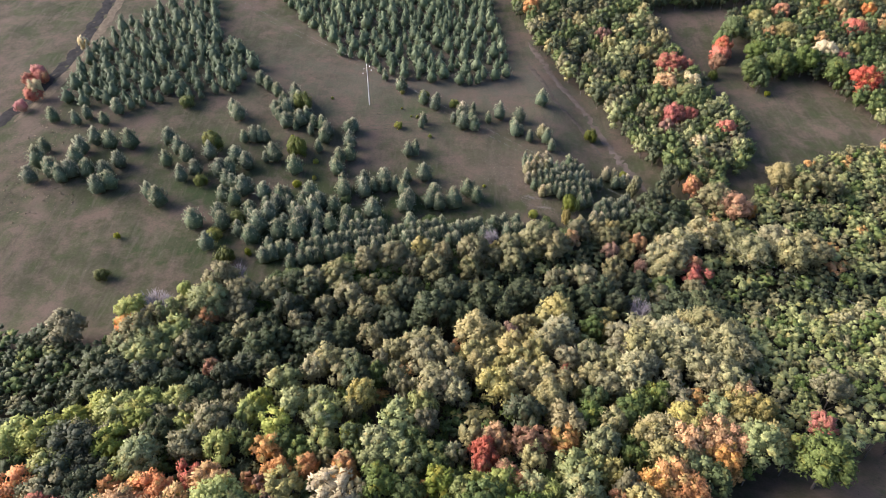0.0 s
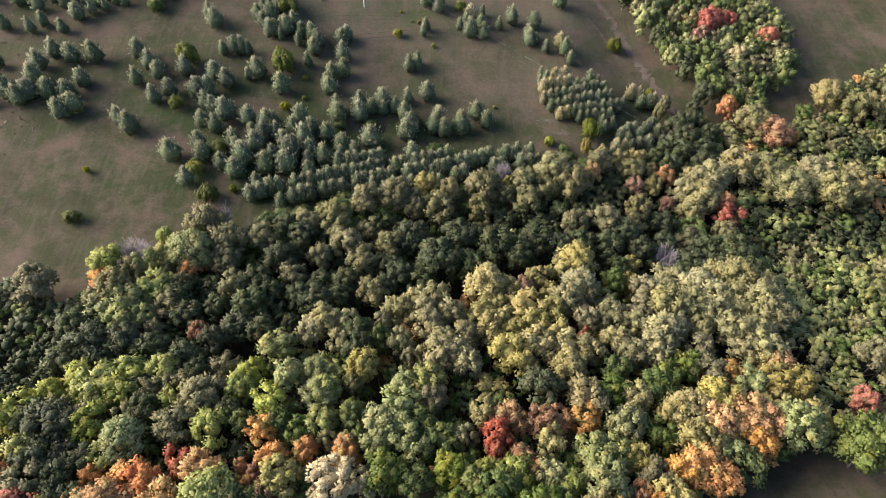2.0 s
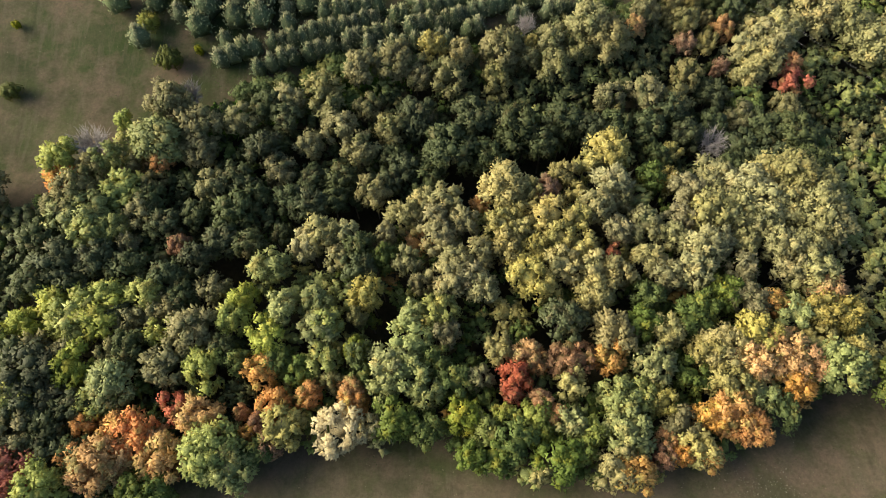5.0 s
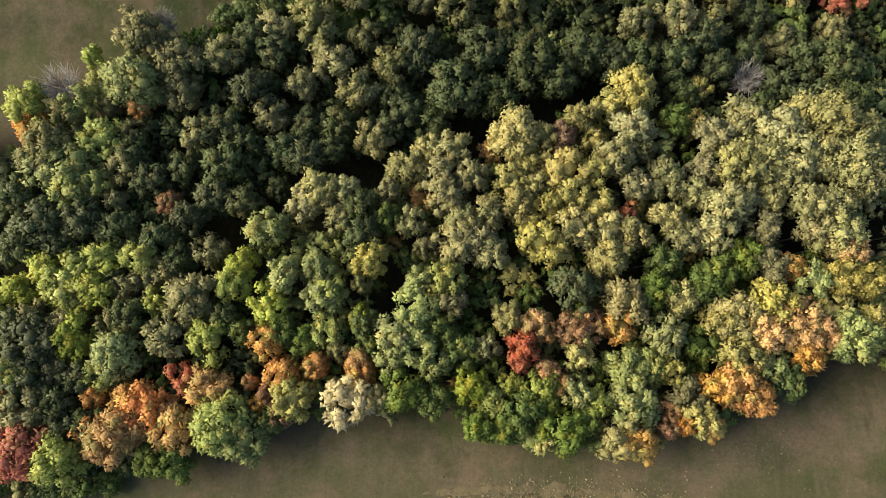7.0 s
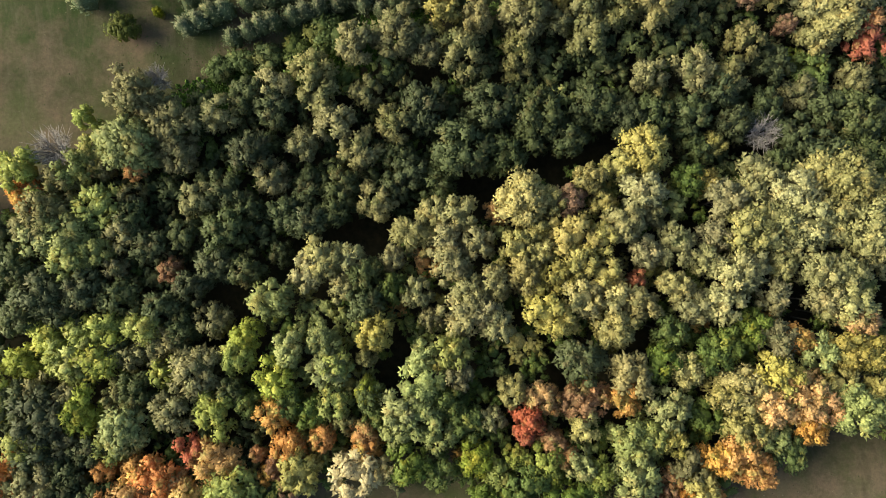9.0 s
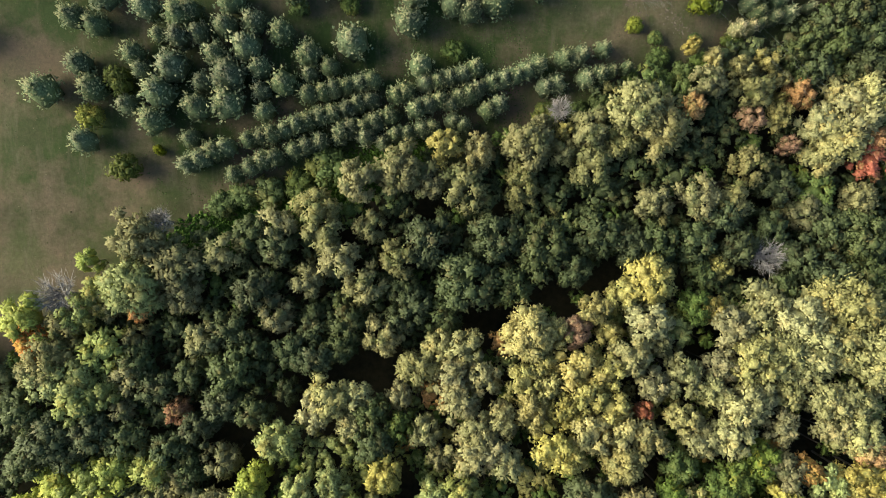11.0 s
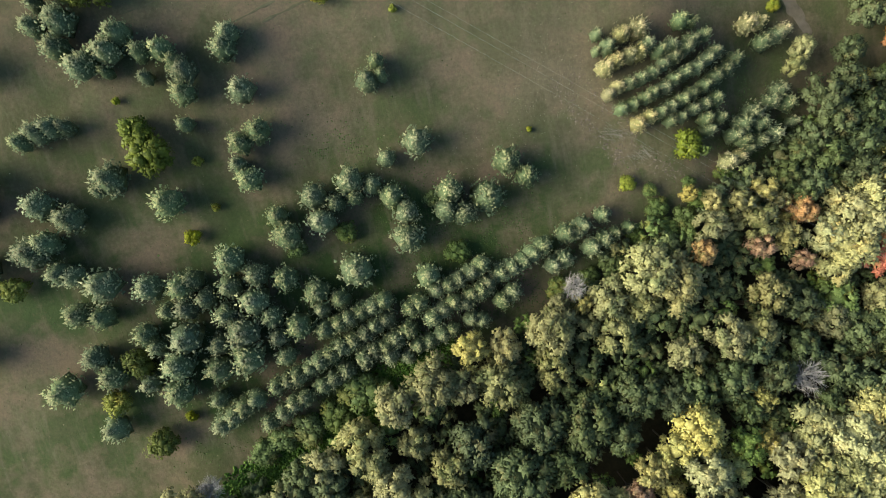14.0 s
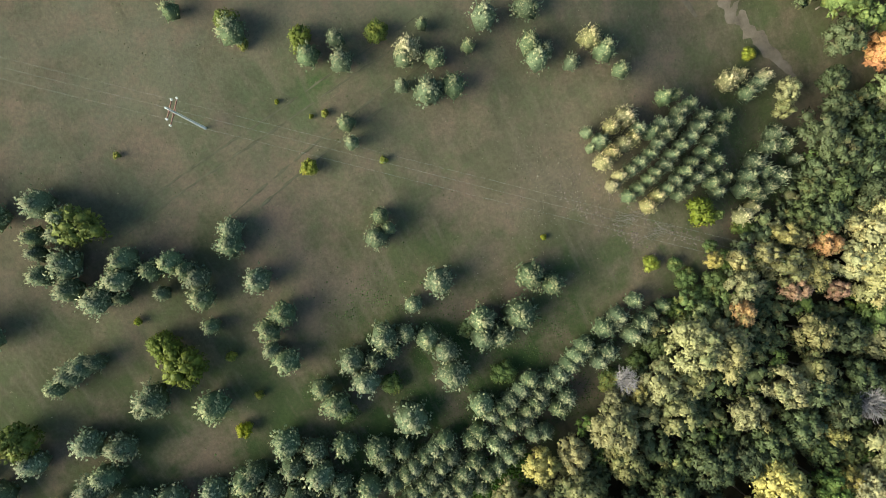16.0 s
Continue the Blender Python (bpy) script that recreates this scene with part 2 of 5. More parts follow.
DARK_EARTH = plain_material("damp_dark_earth", (0.018, 0.017, 0.016), (0.04, 0.037, 0.033), 0.7, 0.95, 0.0, 0.6)
DRY_BANK = plain_material("straw_bank", (0.085, 0.068, 0.044), (0.16, 0.128, 0.085), 1.1, 0.95, 0.0, 0.6)
MEADOW = meadow_material()

# ---- ground ----
# two profiles along y: the land itself, and the rim over which the crowns of the wood stand
GROUND_Y = (-700, -100, 0, 36, 44, 54, 66, 78, 88, 100, 112, 150, 220, 420, 1500, 6000)
RIM_Z = (10, 3, 1.8, 1.5, 1.0, -1.8, -4.8, -6.3, -6.2, -4.4, -2.9, 3.6, 13, 30, 60, 90)
GROUND_Z = (10, 3, 1.8, 1.5, 1.0, -3.6, -8.0, -10.2, -10.0, -6.6, -2.9, 3.6, 13, 30, 60, 90)


def ground_z(x, y, profile=GROUND_Z):
    """Height of the land: a flat meadow, a wooded gully along x, a meadow that climbs behind it and to the west."""
    x, y = np.asarray(x, float), np.asarray(y, float)
    z = sum(np.interp(y + d, GROUND_Y, RIM_Z) for d in (-6, -3, 0, 3, 6)) / 5
    if profile is GROUND_Z:     # the gully itself runs under the wood only
        depth = sum(np.interp(y + d, GROUND_Y, np.subtract(RIM_Z, GROUND_Z)) for d in (-6, -3, 0, 3, 6)) / 5
        z = z - depth * np.clip((104 + 0.5 * np.minimum(x, 0) - y) / 8, 0, 1)
    west = 12 * np.log1p(np.exp(np.clip((10 - x) / 12, -60, 60)))
    s = np.clip((y - 45) / 37, 0, 1)
    vale = np.clip((x - 25) / 16, 0, 1) * np.clip((y - 80) / 14, 0, 1) * np.clip((230 - y) / 60, 0, 1)
    z = z - 2.8 * vale * vale * (3 - 2 * vale)     # a shallow vale along the track and the strip of trees
    return z + 6.75 * np.tanh(west / 90) * s * s * (3 - 2 * s)


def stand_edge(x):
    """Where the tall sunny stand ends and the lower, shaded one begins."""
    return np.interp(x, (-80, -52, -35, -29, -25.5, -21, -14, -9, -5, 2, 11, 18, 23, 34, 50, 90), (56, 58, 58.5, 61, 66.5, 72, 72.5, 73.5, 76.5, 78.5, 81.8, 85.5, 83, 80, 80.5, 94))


def canopy_lift(x, y):
    """Extra height of the trees on the sunny side of the gully."""
    rise = np.clip((y - 48) / 13, 0, 1) * np.interp(x, (-60, -45, -28, -10), (0.9, 1.3, 1.9, 2.7))
    away = stand_edge(x) - y
    return rise * (0.45 + 0.55 * np.clip(away / 9, 0, 1)) * np.clip(away / 1.5 + 0.5, 0, 1)


def relief(x, y):
    return ground_z(x, y) + 0.12 * np.sin(0.31 * x + 0.2 * y) * np.sin(0.23 * y - 0.11 * x) + 0.07 * np.sin(1.1 * x) * np.sin(0.9 * y + 0.4 * x)


def unit(v):
    v = np.asarray(v, float)
    return v / np.maximum(np.linalg.norm(v, axis=1), 1e-6)[:, None]


def mesh_from(name, verts, faces, material, smooth=False, normals=None):
    me = bpy.data.meshes.new(name)
    if isinstance(faces, np.ndarray):
        n, k = faces.shape
        me.vertices.add(len(verts))
        me.vertices.foreach_set("co", np.asarray(verts, np.float32).ravel())
        me.loops.add(n * k)
        me.loops.foreach_set("vertex_index", faces.astype(np.int32).ravel())
        me.polygons.add(n)
        me.polygons.foreach_set("loop_start", np.arange(0, n * k, k, dtype=np.int32))
        me.update(calc_edges=True)
    else:
        me.from_pydata([tuple(v) for v in verts], [], [tuple(f) for f in faces])
    me.materials.append(material)
    if smooth or normals is not None:
        me.shade_smooth()
    else:
        me.shade_flat()
    if normals is not None:
        me.normals_split_custom_set_from_vertices(unit(normals).tolist())
    return me


def axis(low, high, step, far):
    near = list(np.arange(low, high + 0.1, step))
    out = [high + step * 1.6 ** k * 4 for k in range(1, 20) if high + step * 1.6 ** k * 4 < far] + [far]
    back = [low - step * 1.6 ** k * 4 for k in range(1, 20) if low - step * 1.6 ** k * 4 > -far] + [-far]
    return np.array(back[::-1] + near + out)


gx, gy = axis(-160, 170, 1.5, 4500), axis(-20, 240, 1.5, 4500)
GX, GY = np.meshgrid(gx, gy)
GZ = relief(GX, GY)
nx = len(gx)
quads = [(j * nx + i, j * nx + i + 1, (j + 1) * nx + i + 1, (j + 1) * nx + i) for j in range(len(gy) - 1) for i in range(nx - 1)]
ground = new("ground", mesh_from("ground", np.stack([GX, GY, GZ], -1).reshape(-1, 3), quads, MEADOW, True))
tagged(ground, "rough autumn meadow grass, olive and grey-brown", "grassland", kind="structure")


def ribbon(name, points, width, material, label, category, lift=0.03, wobble=0.3, seed=1):
    """A strip of bare ground that follows the land, with ragged edges."""
    rng = np.random.default_rng(seed)
    p = np.array(points, float)
    along = np.concatenate([[0], np.cumsum(np.hypot(*np.diff(p, axis=0).T))])
    s = np.arange(0, along[-1], 0.7)
    c = np.stack([np.interp(s, along, p[:, 0]), np.interp(s, along, p[:, 1])], -1)
    for _ in range(6):
        c[1:-1] = (c[:-2] + 2 * c[1:-1] + c[2:]) / 4
    d = np.gradient(c, axis=0)
    n = np.stack([-d[:, 1], d[:, 0]], -1) / np.hypot(d[:, 0], d[:, 1])[:, None]
    cols = np.linspace(-1, 1, 7)
    ragged = 1 + wobble * (rng.random((len(s), 2)) - 0.5)
    verts, faces = [], []
    for i in range(len(s)):
        end = min(1.0, 0.25 + i / 12, 0.25 + (len(s) - 1 - i) / 12)
        for u in cols:
            w = width / 2 * u * ragged[i, 0 if u < 0 else 1] * end
            q = c[i] + n[i] * w
            verts.append((q[0], q[1], float(relief(q[0], q[1])) + lift - 0.05 * abs(u) ** 4))
    for i in range(len(s) - 1):
        for k in range(6):
            a = i * 7 + k
            faces.append((a, a + 1, a + 8, a + 7))
    ob = new(name, mesh_from(name, verts, faces, material, True))
    return tagged(ob, label, category, kind="structure")


ribbon("dirt_track", [(25, 188.3), (26.8, 181.2), (29.3, 174.3), (31.7, 167.6), (34.4, 162.1), (37.1, 156.6), (38.7, 150.6), (40.1, 145.1), (42, 139.9), (44, 134.7), (45.2, 131.2), (46.4, 128.3), (47.2, 126)], 2.2, PALE_EARTH, "pale worn wheel rut of dry earth in grass", "track", wobble=0.9, seed=3)
ribbon("dirt_track", [(23.4, 178.8), (25.1, 172), (27.5, 165.2), (29.7, 158.2), (32.8, 153.1), (35.4, 148.1), (37.3, 142.1), (39.1, 137.5)], 1.6, EARTH, "pale worn wheel rut of dry earth in grass", "track", wobble=0.9, seed=4)
for k, line in enumerate(([(8, 152.4), (0, 151.6), (-10.6, 150.4), (-23.7, 148.9), (-34, 147.2)], [(7, 147.6), (-1.3, 146.7), (-12.5, 144.7), (-24, 142)])):
    for side in (-0.75, 0.75):
        ribbon("wheel_mark", [(x + side * 0.2, y + side) for x, y in line], 0.3, WHEEL_MARK, "faint wheel mark pressed into meadow grass", "track", 0.02, 1.3, 40 + k)
ribbon("straw_strip", [(-6, 35.6), (0, 36.1), (6, 35.9), (11, 36), (16, 35.2), (22, 34.4), (29, 34.1)], 1.6, STRAW_EARTH, "ragged strip of straw-coloured dry grass", "grassland", 0.02, 1.5, 60)
ribbon("sunken_lane", [(-106, 132), (-105.1, 140.8), (-101.9, 148.8), (-99.3, 170.2), (-100.3, 189.1), (-101.5, 215)], 4.0, DARK_EARTH, "dark sunken farm lane between grass banks", "lane", seed=5)
ribbon("lane_bank", [(-101.9, 140.8), (-98.9, 149), (-96.4, 170), (-97.4, 190), (-98.6, 210)], 3.0, DRY_BANK, "dry straw-coloured bank along the sunken lane", "bank", seed=6)


# ---- trees ----
def leaf_pieces(centres, outward, size, rng, lift=0.35, spread=0.55, long=1.25):
    """Small folded leaf sprays, one island each; they are lit as part of the bough they grow on."""
    n = len(centres)
    nrm = unit(outward + spread * rng.normal(size=(n, 3)) + np.array([0, 0, lift]))
    t = unit(np.cross(nrm, rng.normal(size=(n, 3))))
    b = np.cross(nrm, t)
    s = (size * (0.65 + 0.7 * rng.random(n)))[:, None]
    verts = np.stack([centres - t * s * long, centres - b * s * 0.62 + nrm * s * 0.18, centres + t * s * long, centres + b * s * 0.62 + nrm * s * 0.22], 1).reshape(-1, 3)
    first = 4 * np.arange(n)[:, None]
    shade = np.repeat(unit(outward) + 0.35 * nrm, 4, axis=0)
    return verts, np.concatenate([first + np.array([0, 1, 2]), first + np.array([0, 2, 3])]), shade


PHI = (1 + 5 ** 0.5) / 2
ICO_V = np.array([(-1, PHI, 0), (1, PHI, 0), (-1, -PHI, 0), (1, -PHI, 0), (0, -1, PHI), (0, 1, PHI), (0, -1, -PHI), (0, 1, -PHI), (PHI, 0, -1), (PHI, 0, 1), (-PHI, 0, -1), (-PHI, 0, 1)]) / (1 + PHI * PHI) ** 0.5
ICO_F = np.array([(0, 11, 5), (0, 5, 1), (0, 1, 7), (0, 7, 10), (0, 10, 11), (1, 5, 9), (5, 11, 4), (11, 10, 2), (10, 7, 6), (7, 1, 8),
         (3, 9, 4), (3, 4, 2), (3, 2, 6), (3, 6, 8), (3, 8, 9), (4, 9, 5), (2, 4, 11), (6, 2, 10), (8, 6, 7), (9, 8, 1)])


def sphere_points(n, rng):
    k = np.arange(n) + rng.random()
    z = 1 - 2 * (k + 0.5) / (n + 1)
    a = k * 2.399963 + rng.normal(scale=0.25, size=n)
    s = np.sqrt(np.clip(1 - z * z, 0, 1))
    return np.stack([s * np.cos(a), s * np.sin(a), z], -1)


def tube(a, b, ra, rb, sides=6):
    a, b = np.array(a, float), np.array(b, float)
    d = (b - a) / np.linalg.norm(b - a)
    u = np.cross(d, (0.3, 1, 0.2))
    u /= np.linalg.norm(u)
    w = np.cross(d, u)
    ring = [u * math.cos(2 * math.pi * k / sides) + w * math.sin(2 * math.pi * k / sides) for k in range(sides)]
    verts = [a + r * ra for r in ring] + [b + r * rb for r in ring]
    faces = [(k, (k + 1) % sides, sides + (k + 1) % sides, sides + k) for k in range(sides)] + [tuple(range(sides - 1, -1, -1)), tuple(range(sides, 2 * sides))]
    return verts, faces


def gather(pieces):
    verts, faces = [], []
    for v, f in pieces:
        base = len(verts)
        verts += [tuple(q) for q in v]
        faces += [tuple(base + i for i in g) for g in f]
    return verts, faces


def join(pieces):
    """Vertices, triangles and normals of several pieces in one."""
    starts = np.cumsum([0] + [len(p[0]) for p in pieces])
    return np.concatenate([p[0] for p in pieces]), np.concatenate([p[1] + b for p, b in zip(pieces, starts)]), np.concatenate([p[2] for p in pieces])


def blob(centre, size):
    return np.asarray(centre) + ICO_V * size, ICO_F, ICO_V


def leafy(name, crowns, materials):
    """One mesh of several crowns or parts of crowns, each in its own material."""
    verts, faces, normals = join(crowns)
    me = mesh_from(name, verts, faces, materials[0], True, normals)
    for material in materials[1:]:
        me.materials.append(material)
    me.polygons.foreach_set("material_index", np.repeat(np.arange(len(crowns), dtype=np.int32), [len(c[1]) for c in crowns]))
    return me


def trunk_mesh(material, height, radius, reach, limbs, rng):
    bend = rng.normal(scale=0.12, size=2)
    mid, top = (bend[0], bend[1], height * 0.45), (bend[0] * 0.4, -bend[1], height * 0.85)
    pieces = [tube((0, 0, -0.6), mid, radius, radius * 0.72, 8), tube(mid, top, radius * 0.72, radius * 0.25, 8)]
    for k in range(limbs):
        a = 2.4 * k + rng.random()
        z = height * (0.32 + 0.45 * k / max(1, limbs))
        r = reach * (0.75 - 0.4 * k / limbs)
        base = (bend[0] * z / height * 2, bend[1] * z / height * 2, z)
        pieces.append(tube(base, (math.cos(a) * r, math.sin(a) * r, z + 0.2 * height * (0.7 + 0.5 * rng.random())), radius * 0.4, radius * 0.1, 5))
    return mesh_from("trunk", *gather(pieces), material)


def florets(centres, outward, size, rng, rise=1.25, tilt=0.35, long=1.15, puff=0.75):
    """Ragged, elongated sprays of leaves or needles on a bough, one island each, shaded as small rounded tufts."""
    n = len(centres)
    d = unit(outward + tilt * rng.normal(size=(n, 3)) + np.array([0, 0, 0.4]))
    u = unit(np.cross(d, rng.normal(size=(n, 3))))
    w = np.cross(d, u)
    s = (size * (0.5 + 1.0 * rng.random(n) ** 1.5))[:, None]
    j = 0.5 + 1.0 * rng.random((5, n, 1))
    tip = centres + d * s * rise * (0.6 + 0.8 * rng.random((n, 1))) + u * s * (j[4] - 1) * 0.8
    verts = np.stack([centres + u * s * j[0] * long, centres + w * s * j[1] * 0.75, centres - u * s * j[2] * long, centres - w * s * j[3] * 0.75, tip], 1).reshape(-1, 3)
    o = unit(outward)
    shade = np.stack([o + puff * u, o + puff * w, o - puff * u, o - puff * w, o + 0.4 * d], 1).reshape(-1, 3)
    first = 5 * np.arange(n)[:, None]
    return verts, np.concatenate([first + np.array([k, (k + 1) % 4, 4]) for k in range(4)]), shade


def broadleaf_crown(seed, r=2.3, h=6.7, lobes=20, tufts=26, leaves=8, size=0.2, low=0.16, close=1.0):
    """A crown of overlapping boughs, each a mound of leaf sprays round a dark heart."""
    rng = np.random.default_rng(seed)
    mid, tall = h * (1 + low) / 2, h * (1 - low) / 2
    d = sphere_points(lobes, rng)
    d[:, 2] = 0.25 + 0.75 * d[:, 2]
    d = unit(d)
    out = []
    lean = rng.normal(scale=0.08 * r, size=2)
    for k in range(lobes):
        reach = close * (0.72 + 0.14 * rng.normal())
        lr = r * (0.2 + 0.17 * rng.random()) * (2.0 - close)
        c = np.array([d[k, 0] * r * reach + lean[0], d[k, 1] * r * reach + lean[1], mid + d[k, 2] * (tall - lr * 0.7) * (0.85 + 0.2 * rng.random())])
        squash = np.array([1, 1, 0.9 + 0.4 * rng.random()])
        face = np.array([d[k, 0], d[k, 1], d[k, 2] + 0.6])
        whole = 0.2 * d[k]
        p = sphere_points(tufts + tufts // 2, rng)
        p = p[(p @ face) > -0.3]
        rough = (0.78 + 0.3 * rng.random(len(p)))[:, None]
        out.append(florets(c + p * lr * rough * squash, p + whole, size, rng, 1.75, 0.35, 1.0))
        p = sphere_points(leaves + leaves // 2, rng)
        p = p[(p @ face) > -0.4]
        rough = (0.85 + 0.4 * rng.random(len(p)))[:, None]
        out.append(leaf_pieces(c + p * lr * rough * squash, p + whole, size * 0.9, rng))
        out.append(blob(c, lr * 0.7 * squash * (0.85 + 0.3 * rng.random((12, 1)))))
    out.append(blob((0, 0, mid), np.array([r * 0.5, r * 0.5, tall * 0.62])))
    return join(out)


def pine_crown(seed, r=1.8, h=4.2, levels=6, sprays=8, size=0.14, shoots=1.0):
    """A young pine: whorls of upswept branches set with spiky needles, narrowing to a blunt leader, and the shoots at
    their ends, coloured pale as sunlit tips.
    """
    rng = np.random.default_rng(seed)
    out, ends = [], []
    for k in range(levels):
        f = k / (levels - 1)
        z = h * (0.12 + 0.62 * f)
        reach = r * (0.3 + 0.7 * (1 - f) ** 0.55) * (0.85 if k == 0 else 1.0)
        count = max(6, round(9 * (1 - f) + 5))
        turn = rng.random() * 6.28
        for j in range(count):
            a = turn + 6.283 * j / count + 0.25 * rng.normal()
            way = np.array([math.cos(a), math.sin(a), 0.0])
            span = reach * (0.82 + 0.2 * rng.random())
            u = np.linspace(0.25, 1.0, sprays)[:, None]
            c = way * span * u + np.array([0, 0, 1.0]) * (z + 0.42 * span * u ** 1.6) + 0.08 * r * rng.normal(size=(sprays, 3))
            out.append(florets(c, way * 0.6 * u + np.array([0, 0, 0.7]), size * (1.15 - 0.5 * u[:, 0]), rng, 2.0, 0.4, 1.0, 0.6))
            if k > 0:
                many = max(1, round(shoots * (0.5 + 0.6 * k)))
                u = rng.uniform(0.6, 1.05, many)[:, None]
                c = way * span * u + np.array([0, 0, 1.0]) * (z + 0.12 + 0.42 * span * u ** 1.6) + 0.06 * r * rng.normal(size=(many, 3))
                ends.append(florets(c, way * 0.35 + np.array([0, 0, 0.9]) + 0 * c, size * 0.62 + 0 * u[:, 0], rng, 3.2, 0.25, 0.75, 0.6))
    top = max(8, round(26 * shoots))
    spread = rng.normal(scale=0.17 * r, size=(top, 2))
    lead = np.column_stack([spread, h * (rng.uniform(0.84, 0.96, top) - 0.35 * np.hypot(*spread.T) / r)])
    ends.append(florets(lead, lead * np.array([0.6, 0.6, 0.0]) + np.array([0, 0, 0.5]), size * 0.85, rng, 2.6, 0.3, 0.9, 0.6))
    cone = ICO_V * np.array([r * 0.75, r * 0.75, h * 0.42])
    cone[:, :2] *= (0.95 - 0.7 * ICO_V[:, 2:3])
    out.append((np.array([0, 0, h * 0.42]) + cone, ICO_F, ICO_V))
    return join(out), join(ends)


def bare_crown(material, seed, r=1.9, h=5.5):
    """Leafless grey branches and twigs."""
    rng = np.random.default_rng(seed)
    out = []
    for k in range(24):
        a, up = 2.4 * k, 0.25 + 0.75 * rng.random()
        start = np.array([0, 0, h * (0.3 + 0.3 * rng.random())])
        end = np.array([math.cos(a) * r * (1.1 - 0.6 * up), math.sin(a) * r * (1.1 - 0.6 * up), h * (0.5 + 0.45 * up)])
        out.append(tube(start, end, 0.06, 0.025, 4))
        for _ in range(26):
            q = start + (end - start) * (0.35 + 0.65 * rng.random())
            w = rng.normal(size=3) * 0.42 + np.array([math.cos(a) * 0.25, math.sin(a) * 0.25, 0.4])
            out.append(tube(q, q + w * 0.9, 0.026, 0.014, 3))
    return mesh_from("crown", *gather(out), material)


def tree_thing(name, trunk, crown, label, category, group):
    root = new(name)
    for part_name, me in (("trunk", trunk), ("crown", crown)):
        ob = new(part_name, me)
        ob.parent = root
    return tagged(root, label, category, group)


LABELS = {
    "dark": ("broadleaf_tree", "dark green broadleaf tree in dense woodland", "dark green woodland trees"),
    "green": ("broadleaf_tree", "fresh green broadleaf tree with dense rounded crown", "green woodland trees"),
    "spring": ("broadleaf_tree", "light yellowish-green broadleaf tree at wood's edge", "light green woodland trees"),
    "olive": ("broadleaf_tree", "grey-olive broadleaf tree with soft clumped foliage", "olive woodland trees"),
    "pale": ("broadleaf_tree", "pale olive sunlit broadleaf tree with clumped crown", "pale olive woodland trees"),
    "lime": ("broadleaf_tree", "bright lime-green rounded broadleaf tree among darker neighbours", "lime-green trees"),
    "yellow": ("autumn_tree", "yellowing broadleaf tree with golden-green autumn crown", "yellow autumn trees"),
    "tan": ("autumn_tree", "brownish-olive broadleaf tree with fading autumn leaves", "brownish woodland trees"),
    "amber": ("autumn_tree", "amber and golden-orange autumn tree at wood's edge", "amber autumn trees"),
    "orange": ("autumn_tree", "bright orange-red autumn tree with compact crown", "orange autumn trees"),
    "russet": ("autumn_tree", "brownish-red fading autumn tree in the wood", "russet autumn trees"),
    "red": ("autumn_tree", "dull crimson-red autumn tree with compact crown", "red autumn trees"),
    "cream": ("autumn_tree", "pale cream-yellow autumn tree on the meadow's edge", "cream autumn trees"),
    "pine": ("pine_tree", "young grey-green pine with sunlit highlights painted on its shoot tips", "young pines on the meadow"),
    "larch": ("larch_tree", "young pine with low sunlight painted into its yellow needles", "yellowing larches"),
    "shrub": ("shrub", "low dark-green shrub growing along the wood's edge", "shrubs along the wood"),
    "redbush": ("autumn_bush", "salmon-red autumn bush beside the grass bank", "red autumn bushes"),
    "goldbush": ("bush", "rounded yellow-green bush standing alone in grass", "yellow-green bushes on the meadow"),
    "limebush": ("bush", "small bright yellow-green bush standing in meadow grass", "small yellow-green bushes"),
    "dead": ("dead_tree", "leafless pale grey dead tree with bare twigs", "bare dead trees"),
}
BASE = {}   # first tree of each kind and shape, from which the others are copied
random_tree = random.Random(7)


def first_tree(kind, shape):
    seed = 100 * shape + sum(map(ord, kind))
    rng = np.random.default_rng(seed)
    name, label, group = LABELS[kind]
    if kind in ("pine", "larch"):
        r, h = 1.8, 4.2
        trunk, crown = trunk_mesh(PINE_BARK, h, 0.11, 0.8, 3, rng), leafy("crown", pine_crown(seed, r, h, 5 + shape % 3), [LEAVES[kind], LEAVES[kind + "_shoots"]])
    elif kind == "dead":
        r, h = 1.9, 5.5
        trunk, crown = trunk_mesh(DEAD_WOOD, h, 0.12, 1.2, 5, rng), bare_crown(DEAD_WOOD, seed, r, h)
    elif kind in ("shrub", "goldbush", "limebush", "redbush"):
        r, h = 1.5, 1.8
        trunk, crown = trunk_mesh(BARK, h, 0.06, 0.9, 5, rng), leafy("crown", [broadleaf_crown(seed, r, h, 16, 30, 8, 0.1, 0.0, 0.76)], [LEAVES[kind]])
    elif shape >= 10:
        r, h = 3.1, 8.0
        trunk, crown = trunk_mesh(BARK, h, 0.18, 2.0, 8, rng), leafy("crown", [broadleaf_crown(seed, r, h, 30 + 2 * (shape % 3), 32, 10, 0.19)], [LEAVES[kind]])
    else:
        r, h = 2.3, 6.7
        trunk, crown = trunk_mesh(BARK, h, 0.14, 1.5, 6, rng), leafy("crown", [broadleaf_crown(seed, r, h, 18 + 2 * (shape % 3), 30, 10, 0.175 if shape % 2 else 0.16)], [LEAVES[kind]])
    root = tree_thing(name, trunk, crown, label, {"pine": "pine tree", "larch": "larch tree", "shrub": "shrub", "goldbush": "bush", "limebush": "bush", "redbush": "bush"}.get(kind, "tree"), group)
    root["span"], root["tall"] = r, h
    return root


LOW_KINDS = ("pine", "larch", "dead", "shrub", "goldbush", "limebush", "redbush")
